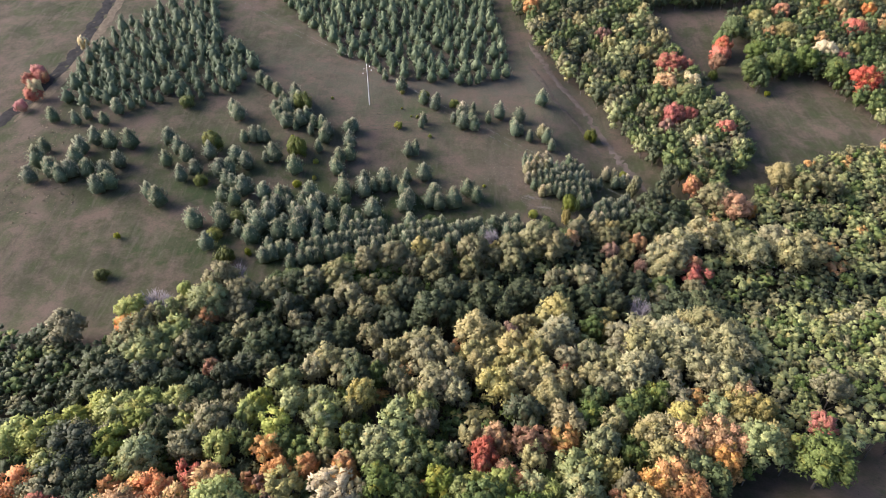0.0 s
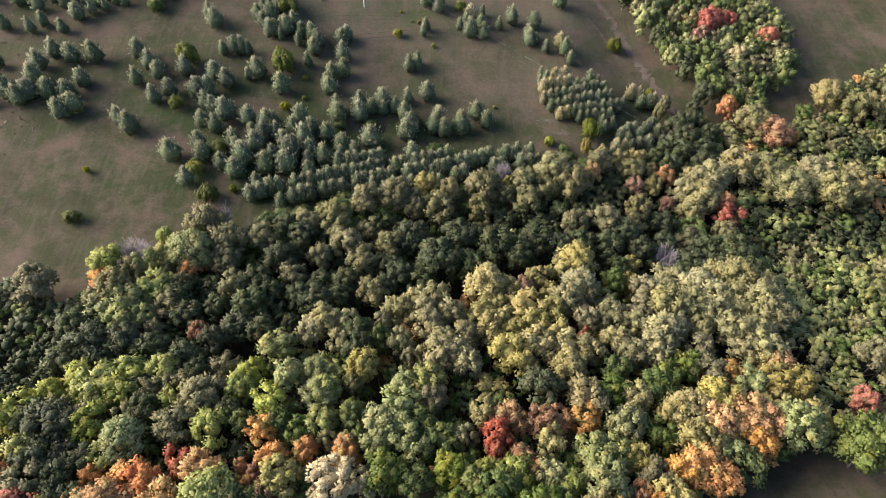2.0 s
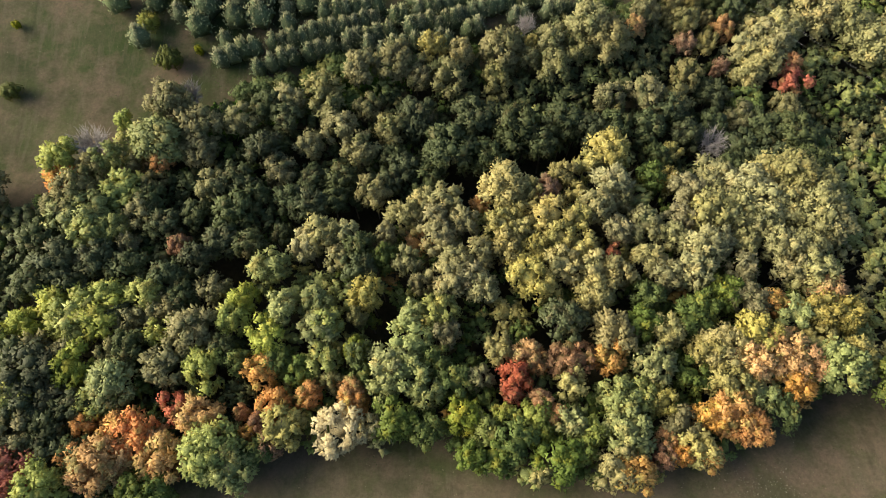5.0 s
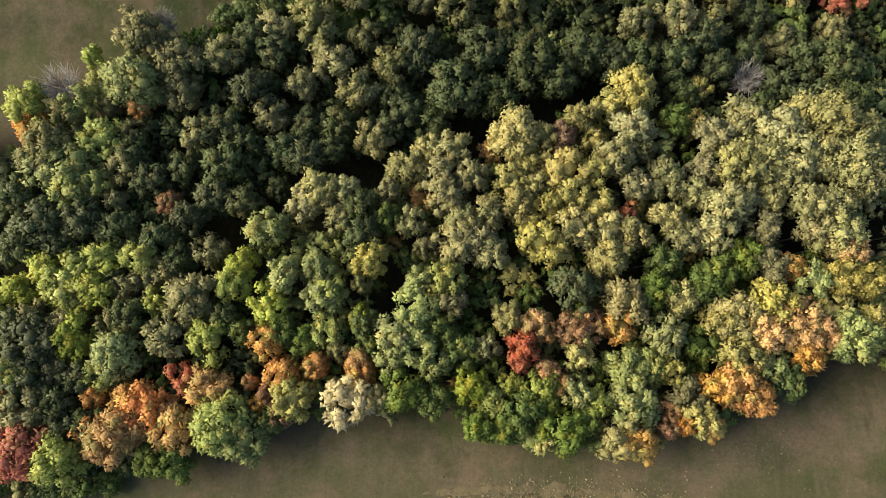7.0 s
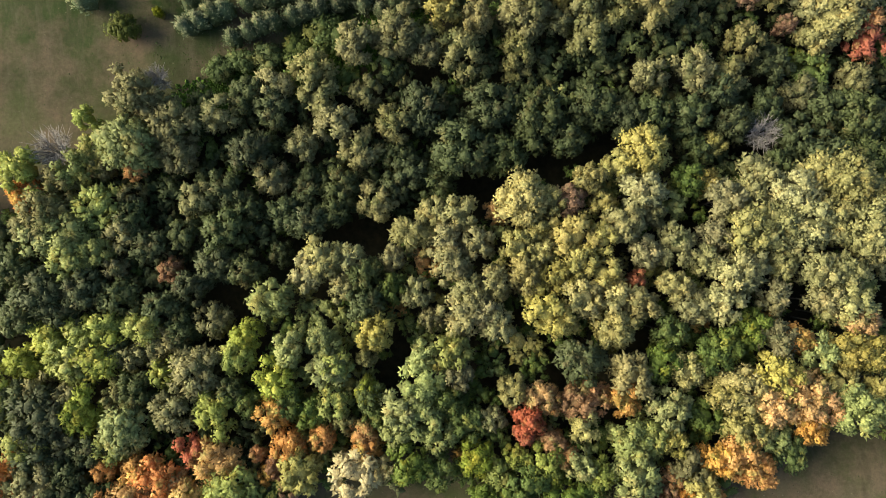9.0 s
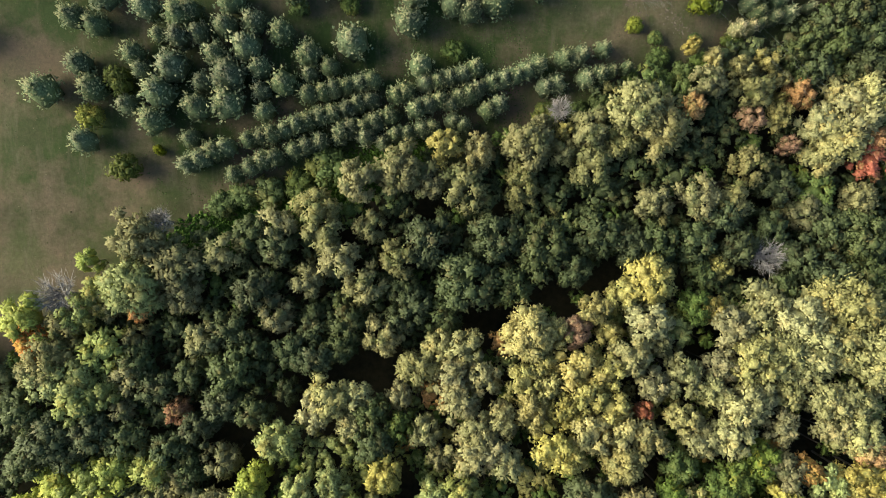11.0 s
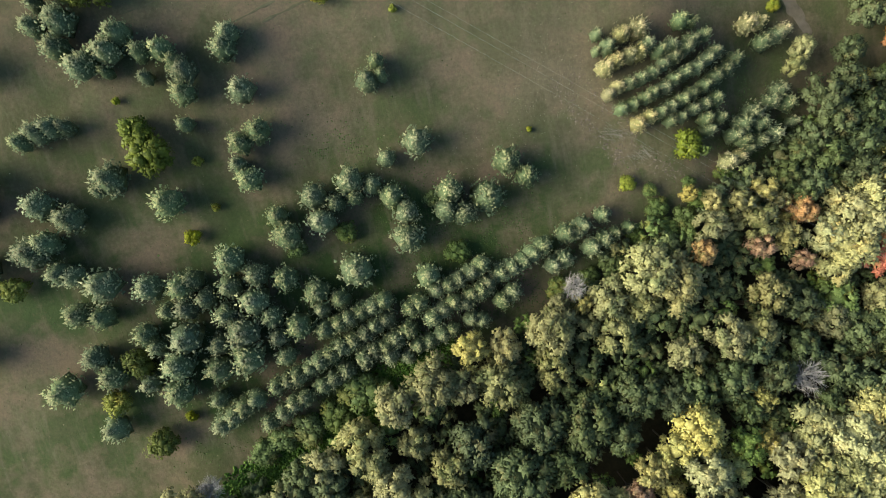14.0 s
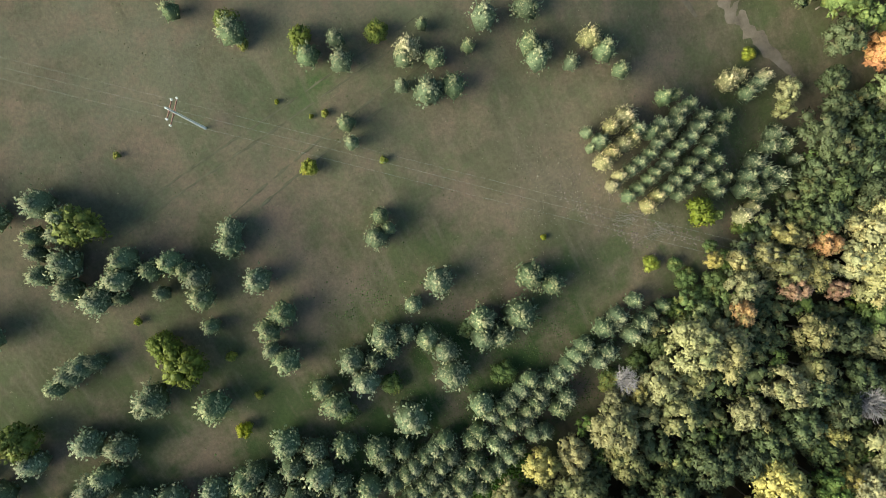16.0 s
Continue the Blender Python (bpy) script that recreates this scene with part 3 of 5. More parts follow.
SHAPES = {"dead": 2, "cream": 2, "spring": 2, "shrub": 3, "pine": 5, "larch": 3}
PLANTED = []


def tree_height(kind, r):
    a, b = {"pine": (2.2, 1.3), "larch": (2.2, 1.25), "shrub": (0.8, 0.7), "goldbush": (0.2, 1.4), "limebush": (0.2, 1.4), "redbush": (0.9, 1.3)}.get(kind, (3.6, 1.35))
    return a + b * r


def plant(kind, places, tall=1.0):
    """Trees of one kind at (x, y, crown radius)."""
    for x, y, r in places:
        shape = random_tree.randrange(SHAPES.get(kind, 4)) + (10 if r > 2.6 and kind not in ("pine", "larch", "dead", "shrub", "goldbush", "limebush", "redbush") else 0)
        z = float(relief(x, y)) - 0.05
        first = BASE.get((kind, shape))
        root = first or first_tree(kind, shape)
        h = tree_height(kind, r) * tall * random_tree.uniform(0.93, 1.07)
        stem = float(ground_z(x, y, RIM_Z) - ground_z(x, y)) + (0.0 if kind in LOW_KINDS else float(canopy_lift(x, y)))
        s, v = (0.98 if kind in ("pine", "larch") else 1.0 if kind in ("goldbush", "limebush") else 1.12) * r / root["span"], h / root["tall"]
        turn = Matrix.Rotation(random_tree.uniform(0, 6.283), 4, "Z") @ Matrix.Rotation(radians(random_tree.gauss(0, 2.0)), 4, "X")
        m = Matrix.Translation((x, y, z)) @ turn @ Matrix.Diagonal((s * (1.0 if kind in ("pine", "larch") else random_tree.uniform(0.88, 1.1)), s, v, 1.0))
        if first:
            root = copy_thing(first, m @ Matrix.Diagonal((1 / first.scale[0], 1 / first.scale[1], 1 / first.scale[2], 1.0)))
        else:
            root.matrix_basis = m
            BASE[kind, shape] = root
        for piece in root.children:     # where the ground drops, a longer trunk under the same crown
            if piece.name.startswith("trunk"):
                piece.scale.z = 1 + stem / h
            else:
                piece.location.z = stem / v
        PLANTED.append((x, y, r))


plant("lime", [
    (-45.7, 41.1, 2.7), (-51.4, 50.2, 2.4), (-30.1, 53.3, 2.4), (-45.7, 53.4, 2.6), (-59.5, 55.2, 2.6), (-56.7, 55.4, 2.5),
    (-24, 57.2, 2.1), (-37, 57.7, 1.6), (-47.2, 58.2, 1.7), (-53.3, 59.1, 2.1), (-49.2, 59.2, 1.9), (-28.3, 59.4, 2.1),
    (-47.6, 59.7, 2.5), (-44.3, 59.8, 2.4), (-26.6, 61.8, 1.7), (-50.2, 62.1, 2.2), (-45.9, 62.4, 1.7), (-44.1, 63, 2.1),
    (-47.3, 63.1, 1.6), (-39.3, 63.2, 2.1), (-53, 81.3, 2.6), (-46.3, 87.9, 1.3),
])
plant("tan", [
    (-49.4, 45.3, 2.6), (-52.3, 45.8, 2.1), (24.2, 47.3, 2.1), (-47.8, 50.1, 1.9), (-16, 52.2, 1.4), (1.1, 52.5, 1.5),
    (-35.2, 54, 2.3), (-41.7, 55.2, 1.8), (-47.1, 55.6, 1.9), (-51.6, 56.3, 2.2), (-2.7, 57.4, 1.8), (-32, 58.5, 2.7),
    (-13.1, 59.8, 1.2), (-40.8, 59.8, 1.7), (-38.4, 60.1, 1.8), (-36.2, 60.8, 1.8), (35.1, 61, 2.3), 
    (-30.7, 63.7, 1.9), (-5.6, 63.8, 1.3), (59.6, 64.8, 2.3), (-7.3, 67.1, 1.7), (-47.3, 67.7, 1.9), (-43.1, 70.5, 1.4),
    (23.9, 72.8, 2.3), (-42.3, 74.5, 1.9), (-53.2, 75.1, 2.1), (21, 76, 1.4), (-50.3, 77, 2.7),
])
plant("tan", [
    (-11.8, 77.4, 2.3), (-63.1, 77.7, 2.7), (-41.2, 78.4, 1.4), (-49.4, 80.5, 2.1), (-24.4, 80.8, 1.9), (-44.6, 81.7, 1.4),
    (-37.3, 83.6, 1.4), (-21.1, 84.4, 1.9), (-36.1, 87.2, 2.8), (-31, 88.1, 2.3), (-40.6, 90.1, 2.7), (-18.9, 90.4, 2.3),
    (-13.5, 91.3, 1.8), (-24.1, 91.6, 2.1), (41, 92.4, 2.4), (-19.3, 93.2, 2.3), (20.9, 93.5, 1.9), (26.4, 93.8, 2.3),
    (30.8, 94.1, 2.3), (-6.4, 96.3, 1.9), (-2.3, 96.6, 2.5), (5.2, 96.7, 2.1), (-14.3, 96.9, 2.5), (33.3, 98, 2.2),
    (-9.2, 98.5, 2.7), (14.1, 98.8, 2.4), (10.2, 99.8, 1.7), (16.9, 100.6, 2.1), (6, 100.7, 2.7), (21.5, 101.6, 2.9),
])
plant("tan", [
    (13.2, 101.9, 2.4), (7.7, 103, 1.1), (18.9, 104.4, 2.9), (34, 106.7, 2.3), (27.6, 107.2, 1.8), (60.2, 120.1, 3.2),
    (86.6, 123.5, 2.6), (81.6, 123.6, 2.6), (42.7, 124, 1.1), (44.1, 125.8, 1.2),
])
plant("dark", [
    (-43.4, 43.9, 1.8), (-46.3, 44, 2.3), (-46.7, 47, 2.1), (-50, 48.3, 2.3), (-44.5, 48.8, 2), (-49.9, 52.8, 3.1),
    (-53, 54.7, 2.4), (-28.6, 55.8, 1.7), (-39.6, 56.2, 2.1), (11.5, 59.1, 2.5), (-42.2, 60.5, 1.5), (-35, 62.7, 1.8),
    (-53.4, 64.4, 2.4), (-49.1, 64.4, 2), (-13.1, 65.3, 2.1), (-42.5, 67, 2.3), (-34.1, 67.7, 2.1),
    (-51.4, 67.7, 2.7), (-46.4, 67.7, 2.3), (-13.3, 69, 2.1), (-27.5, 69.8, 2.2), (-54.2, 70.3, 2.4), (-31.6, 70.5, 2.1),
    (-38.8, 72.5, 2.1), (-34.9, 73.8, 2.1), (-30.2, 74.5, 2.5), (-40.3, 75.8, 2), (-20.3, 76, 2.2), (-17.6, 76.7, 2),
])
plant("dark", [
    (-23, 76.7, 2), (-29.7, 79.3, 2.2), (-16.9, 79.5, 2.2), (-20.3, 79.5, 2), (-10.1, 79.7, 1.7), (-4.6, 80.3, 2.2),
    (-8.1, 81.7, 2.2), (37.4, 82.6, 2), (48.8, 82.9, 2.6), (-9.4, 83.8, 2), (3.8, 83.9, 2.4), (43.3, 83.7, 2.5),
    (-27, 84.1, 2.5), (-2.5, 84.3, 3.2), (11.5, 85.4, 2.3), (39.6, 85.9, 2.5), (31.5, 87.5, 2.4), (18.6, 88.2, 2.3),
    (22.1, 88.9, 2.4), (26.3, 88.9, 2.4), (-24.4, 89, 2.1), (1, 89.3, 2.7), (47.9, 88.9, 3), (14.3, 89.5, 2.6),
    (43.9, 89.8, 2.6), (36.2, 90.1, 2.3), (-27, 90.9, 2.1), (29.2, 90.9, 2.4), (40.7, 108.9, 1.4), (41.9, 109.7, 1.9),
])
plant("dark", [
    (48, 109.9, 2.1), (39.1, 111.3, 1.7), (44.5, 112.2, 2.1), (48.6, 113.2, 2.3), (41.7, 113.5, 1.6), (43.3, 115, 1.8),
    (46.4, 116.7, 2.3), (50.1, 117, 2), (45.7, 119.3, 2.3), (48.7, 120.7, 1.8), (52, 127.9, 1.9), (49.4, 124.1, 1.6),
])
plant("olive", [
    (-25.7, 42.7, 2.4), (-27.9, 44.3, 2.8), (18.2, 46.2, 2.6), (11.4, 47.3, 1.9), (-42.2, 49.5, 2.1), (17.2, 49.9, 2.4),
    (19.8, 50.5, 2), (33.9, 50.5, 2.2), (-5.3, 50.6, 1.9), (-9.2, 51.3, 2.1), (-40.7, 51.5, 2.7), (-6.9, 53.3, 2.4),
    (43, 53.7, 2.7), (21.8, 53.8, 2.3), (-9.1, 53.9, 2.3), (-16.6, 54.6, 1.8), (-6.3, 56.5, 2.4), (-18.2, 57.9, 2.2),
    (-16.4, 59.2, 1.8), (-6.6, 59.8, 1.8), (40.4, 60.3, 2.1), (-3.3, 60.4, 2.1), (-22.1, 60.4, 2.1), (-18, 61.7, 1.9),
    (-23.8, 66.3, 2.4), (-48.5, 71, 2.4), (-45.4, 72.4, 2), (-51.7, 73.7, 2.4), (-48.3, 74.3, 2.7), (-44.5, 77.4, 2.6),
])
plant("olive", [
    (-47.4, 81.1, 2.2), (-44.9, 83.9, 2.2), (-41.5, 85, 3.1),
    
])
plant("green", [
    (-33, 40.2, 1.9), (-36.1, 40.2, 1.9), (2.9, 43.7, 1.9), (10.5, 43.7, 2.3), (0.4, 43.7, 1.6), (-23.5, 44.1, 1.7),
    (12.6, 44.2, 1.6), (5.5, 45, 2.3), (-4.7, 46.8, 2), (-7.5, 47.5, 2.3), (36, 49.2, 2), (51, 50.6, 3.1),
    (-1.4, 51.9, 2), (25.7, 52.5, 2), (-12.1, 52.6, 1.4), (-19.2, 53.3, 1.7), (-3.3, 54.5, 1.8), (-26.8, 54.5, 1.4),
    (-13, 55.2, 1.6), (-22.1, 55.2, 1.8), (26.9, 59, 2.2), (20.8, 59, 1.9), (29.3, 61, 2), (21.6, 62.3, 1.8),
    (32.2, 63.6, 2.2), 
])
plant("green", [
    (-9.9, 67.7, 1.7), (25.7, 80.9, 2), 
    (42.6, 94.4, 2.3), 
    (28.9, 116.6, 0.6), (85.3, 166.7, 2), (83.7, 169, 2.4), (106.9, 170.2, 3.3), (92.6, 173.2, 3.3), (100.2, 174.6, 3.3),
    (88.8, 179.9, 2.9), (81.4, 187.2, 2.2), (85.8, 191.7, 3),
])
plant("spring", [
    (8.2, 45.4, 1.5), (13.9, 46.1, 1.9), (2.1, 46.7, 1.9), (7.5, 47.4, 2.2), (-0.2, 48, 2.1), (4.1, 48.2, 1.4),
    (-13.1, 55.8, 1.5),
])
plant("amber", [
    (18, 41.9, 2.1), (-40.2, 42.9, 2.9), (-37.7, 43.4, 2.3), (26.6, 43.5, 1.6), (-42.8, 43.6, 1.7), (-33.3, 43.7, 2.4),
    (-34.6, 45.1, 1.7), (-24.4, 46.1, 1.1), (-39.2, 46.9, 1.9), (-30.1, 47.9, 2.5), (27.5, 47.9, 2), (29.9, 48.3, 2.5),
    (-22, 49.3, 1.9), (-13.1, 49.4, 1.6), (8.3, 49.9, 1.5), (-18.2, 50.6, 1.5), (32.2, 51, 1.2), (-13.7, 51.3, 1.8),
    (38.1, 51.7, 2), (-23.7, 53.2, 1.9), (39.2, 53.7, 2.5), (33.5, 53.7, 2.3), (8.1, 54.1, 1.4), (16.7, 54.4, 2),
    (37.1, 55, 2.9), (7, 55.1, 1.8), (36.8, 61.7, 1.6), (44.8, 62.9, 1.8), (26.2, 104.4, 1.5), (39.8, 106.8, 1.7),
])
plant("amber", [
    (63.2, 117.7, 2.9),
])
plant("orange", [
    (-41.2, 41.5, 1.8), (-33.8, 42, 1.6), (23.6, 43.7, 1.3), (22.4, 45.6, 1.1), (-37, 46.1, 2.5), (31.8, 46.6, 2.1),
    (-54.8, 46.7, 2.4), (-42.6, 46.9, 1.5), (9.6, 48.5, 1.5), (-25.5, 48.6, 1), (-52.9, 78.9, 2.1), (-40.6, 81.8, 1.4),
    (49.9, 100.8, 1.7), (65.2, 107.2, 0.9), (67.3, 117.3, 1.1), (56.2, 124.7, 1.6), (26.7, 201.3, 2.3),
])
plant("red", [
    (-48.3, 40.3, 1.9), (-49.4, 41.1, 2.8), (-32.6, 49, 1.7), (5.1, 50.8, 1.2), (5.4, 52.5, 1.8), (53.8, 57.7, 1.6),
    (18.9, 68.5, 1), (49.4, 98.1, 2.2),
])
plant("yellow", [
    (8.1, 42, 1.2), (16.1, 42.5, 2.3), (25.8, 44.3, 2.1), (-20.6, 46.9, 2.3), (22.6, 49.8, 1.6), (29.7, 51.5, 2.5),
    (12.1, 51.8, 1.8), (28.4, 55, 2.1), (46, 55, 2), (3.8, 55.8, 1.8), (41.5, 56.3, 2.2), (30.2, 56.4, 2.7),
    (34.7, 57, 2.6), (17.3, 57.7, 2.5), (23.4, 57.7, 2), (45.6, 60.3, 2.1), (42.9, 60.9, 2.3), (-11.4, 62.1, 1.9),
    (16.2, 62.3, 2.1), (9.8, 63, 1.8), (15.7, 63.7, 2.1), (7.9, 65, 2.4), (18.5, 65.7, 2), (12.5, 66.3, 2.4),
    (16.4, 66.3, 2.3), (5.3, 69.1, 2.1), (9.3, 69.1, 2.1), (14.7, 69.1, 2), (12, 70.4, 2.2),
])
plant("yellow", [
    (7.5, 71.8, 1.7), (4.8, 72.5, 2), (14.9, 73.2, 1.8), (11.4, 73.7, 2.6), (7, 74.6, 1.6), (5.9, 77.1, 3),
    (9.1, 77.4, 1.8), (15.2, 77.5, 1.5), (13.3, 80.3, 1.8), (27.9, 80.7, 1.6), (17.2, 82.1, 1.8), (20.1, 84, 2.8),
    (29.5, 85, 1.6), (-0.1, 99.8, 1.8), (-4, 100.8, 1.9), (10.4, 102.2, 1.1), (37.5, 103.9, 1.7), (37.7, 106.4, 0.8),
    (33.9, 107.2, 1.2), (37.9, 108.5, 1.1), (32.2, 109.6, 1.5), (35.4, 110.2, 1.4), (28.6, 110.6, 1.1), (25.8, 112.1, 0.9),
    (50.2, 120.5, 1.1), (76.9, 126.9, 2.9),
])

plant("cream", [
    (-11, 46.7, 1.2), (-14.2, 46.9, 2.5), (-99.4, 149.7, 1.4), (-96.4, 171.6, 1.1),
])
plant("pale", [
    (2.6, 63.7, 1.8), (-1.4, 63.7, 2.5), (0.6, 65, 1.9), (25.1, 65.6, 2.2), (40.5, 65.6, 2.1), (28.3, 65.9, 2.4),
    (43.5, 65.9, 2.5), (35.2, 66.3, 1.9), (-0.6, 67.7, 2), (-15.9, 67.8, 1.8), (23.4, 67.7, 1.8), (1.3, 68.4, 2),
    (29.8, 69, 2.6), (40.1, 69, 2.3), (43.4, 69, 2.3), (-20, 69.5, 2), (-3.3, 70.4, 2.2), (36, 70.4, 1.9),
    (32.8, 70.7, 2.4), (-17.7, 71.1, 2.5), (-15.3, 71.1, 2), (27, 71.1, 1.8), (-10, 71.5, 1.6), (19.9, 71.8, 1.9),
    (47.7, 72.4, 2.6), (37.9, 72.5, 2.1), (0.1, 72.5, 2.1), (-3.9, 73.2, 2), (28.1, 73.8, 2), (32.2, 74, 2.8),
])
plant("pale", [
    (-7.6, 74.2, 2.3), (46.2, 74.3, 3.1), (17.6, 74.5, 2.2), (39.6, 74.7, 2.9), (35.7, 74.8, 2.7), (43.1, 75.4, 2.8),
    (-5.3, 76.1, 2), (-1.5, 76.6, 2.4), (29.8, 77.7, 2.4), (33.5, 78.2, 1.9), (37.9, 78.3, 2.9), (19.5, 79, 2.6),
    (48.6, 79, 2.6), (45.1, 79.7, 3.1), (41.9, 80.1, 2.8), (34.9, 80.5, 2.8), (47.6, 93.3, 2.2), (69.7, 102.2, 3.3),
    (42.9, 98.6, 2.3), (62.2, 103.8, 3.3), (74.8, 103.8, 3.3), (44.7, 101.1, 3.2), (58.7, 107, 3.3), (67.9, 107, 3.3),
    (42.6, 103.5, 2.1), (47.4, 103.7, 3.3), (54.2, 107.8, 3.3), (49.1, 106.3, 2.8), (44.7, 106.8, 1.9),
])
plant("russet", [
    (21.6, 43.5, 1.3), (-22.3, 44.8, 1.2), (-23, 47.1, 1.4), (11.2, 54.5, 2.1), (13.6, 54.8, 1.7), (-36.2, 69.5, 1.5),
    (11.1, 78, 1.8), (39.4, 100.3, 1.1), (33.7, 103.5, 1.5),
])
plant("dead", [
    (-50, 83.8, 2.3), (35.7, 86.8, 2.1), (-37.8, 92.3, 1.4), (9.8, 104.8, 1.4),
])
plant("shrub", [
    (-31.4, 94.3, 1.8), (-28.6, 95.1, 1.9), (-25.8, 95.9, 2), (-21.6, 96.3, 2.2), (-16, 98.3, 1.6), (-18.6, 98.5, 2.7),
    (8.2, 104.6, 1.6), (12.5, 105.3, 1.3), (15.3, 105.8, 1.9), (19.6, 106.6, 1.6), (23.2, 108.7, 1.5), (19, 109, 1.3),
    (25.3, 109.2, 1.7), (28.3, 110.8, 1.4), (22.6, 111.5, 1.4), (-2.5, 112.4, 1.6), (32.2, 113, 1.4), (26.9, 113.3, 0.9),
    (22, 113.6, 0.9), (-20.9, 117.4, 1.3), (-14.9, 117.7, 1.4), (-4, 119.1, 1.1),
])
plant("goldbush", [
    (-64.2, 93.4, 1.5), (-42.4, 98.9, 2.1), (-42, 108.9, 2.3),
    (27.5, 118, 2.3), (-52.3, 120.4, 1.8), 
    (-33.3, 131.6, 2.8), (-52.7, 132.7, 2.8), (-34, 134.4, 1.9), 
    (36.6, 144.4, 2), (-62.6, 148.3, 1.9), 
    (-34.7, 149.1, 2.7), (3, 153.6, 1.5), (-4.9, 156.3, 1.5), 
])
plant("goldbush", [
    (-10.7, 161.5, 1.4),
])
plant("pine", [
    (-29.4, 98, 1.61), (-27.5, 98.8, 1.72), (-34.7, 99.3, 1.72), (-26, 99.4, 1.72), (-33.2, 99.9, 1.72), (-24.6, 99.9, 1.72),
    (-31.5, 100.7, 1.84), (-22.2, 100.7, 1.72), (-30.2, 101.1, 1.72), (-20.6, 101.1, 1.61), (-11.5, 101.4, 1.38), (-19.1, 101.6, 1.72),
    (-46.6, 102, 2.1), (-27.5, 102, 1.61), (-16.8, 102, 1.26), (-13.6, 102.1, 1.61), (-34.4, 102.2, 1.61), (-26, 102.3, 1.61),
    (-10.1, 102.4, 1.61), (-8.6, 102.5, 1.61), (-24.7, 102.6, 1.72), (-16.4, 102.8, 1.72), (-6.9, 103, 1.61), (-23.3, 103.1, 1.61),
    (-15.2, 103.1, 1.72), (-5.5, 103.1, 1.38), (-13.8, 103.4, 1.72), (-1.8, 103.4, 1.49), (-21.8, 103.6, 1.72),
])
plant("pine", [
    (-12.4, 103.9, 1.72), (-3.1, 103.9, 1.61), (-20.3, 104.1, 1.72), (-38.4, 104.4, 2.5), (-10.7, 104.4, 1.72), (-18.9, 104.6, 1.72),
    (-17.4, 104.9, 1.72), (1.2, 105.1, 1.61), (-25.4, 105.2, 1.72), (-7.5, 105.3, 1.72), (-15.8, 105.4, 1.61), (-33.1, 105.8, 2.42),
    (2.6, 105.8, 1.72), (-14.4, 105.9, 1.72), (-6, 105.9, 1.72), (-3.3, 106, 1.38), (-29.7, 106.2, 2.76), (-41.2, 106.3, 1.9),
    (-12.9, 106.4, 1.72), (-4.6, 106.4, 1.72), (-2.2, 106.6, 1.72), (-1, 107, 1.72), (-9.8, 107.1, 1.61), (-20.2, 107.2, 1.72),
    (-37.4, 107.3, 2.6), (-18.5, 107.4, 1.72), (-8.7, 107.4, 1.72), (-25.8, 107.6, 1.61), (-0, 107.6, 1.61), (-17.2, 107.7, 1.72),
])
plant("pine", [
    (-50.4, 107.8, 2.6), (8.2, 107.8, 1.61), (-45, 108.1, 2.3), (-15.6, 108.1, 1.72), (9.7, 108.2, 1.72), (-6.2, 108.3, 1.61),
    (-23, 108.4, 2.3), (-14.2, 108.4, 1.72), (1.7, 108.4, 1.72), (-32.3, 108.6, 1.95), (-4.8, 108.6, 1.61), (-12.7, 108.7, 1.72),
    (3.2, 108.8, 1.72), (13.3, 108.8, 1.72), (-3.4, 108.9, 1.72), (15, 109.2, 1.72), (4.6, 109.3, 1.72), (-29.3, 109.4, 2.88),
    (-1.8, 109.4, 1.72), (-20, 109.5, 1.49), (16.5, 109.6, 1.3), (6, 109.8, 1.72), (-0.4, 109.9, 1.72), (18.3, 109.9, 1.2),
    (-39.2, 110, 1.6), (-25.8, 110.2, 1.95), (-17.6, 110.3, 1.72), (-6.7, 110.3, 2.18), (-35.7, 110.4, 2.76), (7.4, 110.4, 1.72),
])
plant("pine", [
    (-46.3, 110.6, 2.1), (11.8, 111, 1.49), (10.5, 111.1, 1.72), (12.6, 111.6, 1.72), (-20, 111.8, 2.07), (-40.1, 111.8, 1.9),
    (-30.8, 111.9, 1.95), (15.4, 112.2, 1.38), (-27.1, 112.5, 2.53), (-14.8, 113.1, 2.88), (-34.8, 113.7, 1.95), (-36.9, 113.9, 1.38),
    (-59.6, 114, 2.4), (-23, 114.2, 2.07), (-32.5, 114.2, 1.84), (-29.4, 114.9, 2.07), (-44.1, 115.1, 2), (-8, 115.3, 2.42),
    (-26.1, 115.4, 2.07), (35.6, 115.6, 1.1), (-46.4, 116, 2), (37.2, 116.3, 1.5), (-62.1, 116.1, 1.9), (-34.7, 116.2, 2.3),
    (-33.2, 116.5, 1.84), (39.1, 116.8, 1.6), (-0.8, 116.6, 2.07), (35.1, 116.9, 1.4), (-38.1, 117, 2.2), (-73.1, 117.1, 2.2),
])
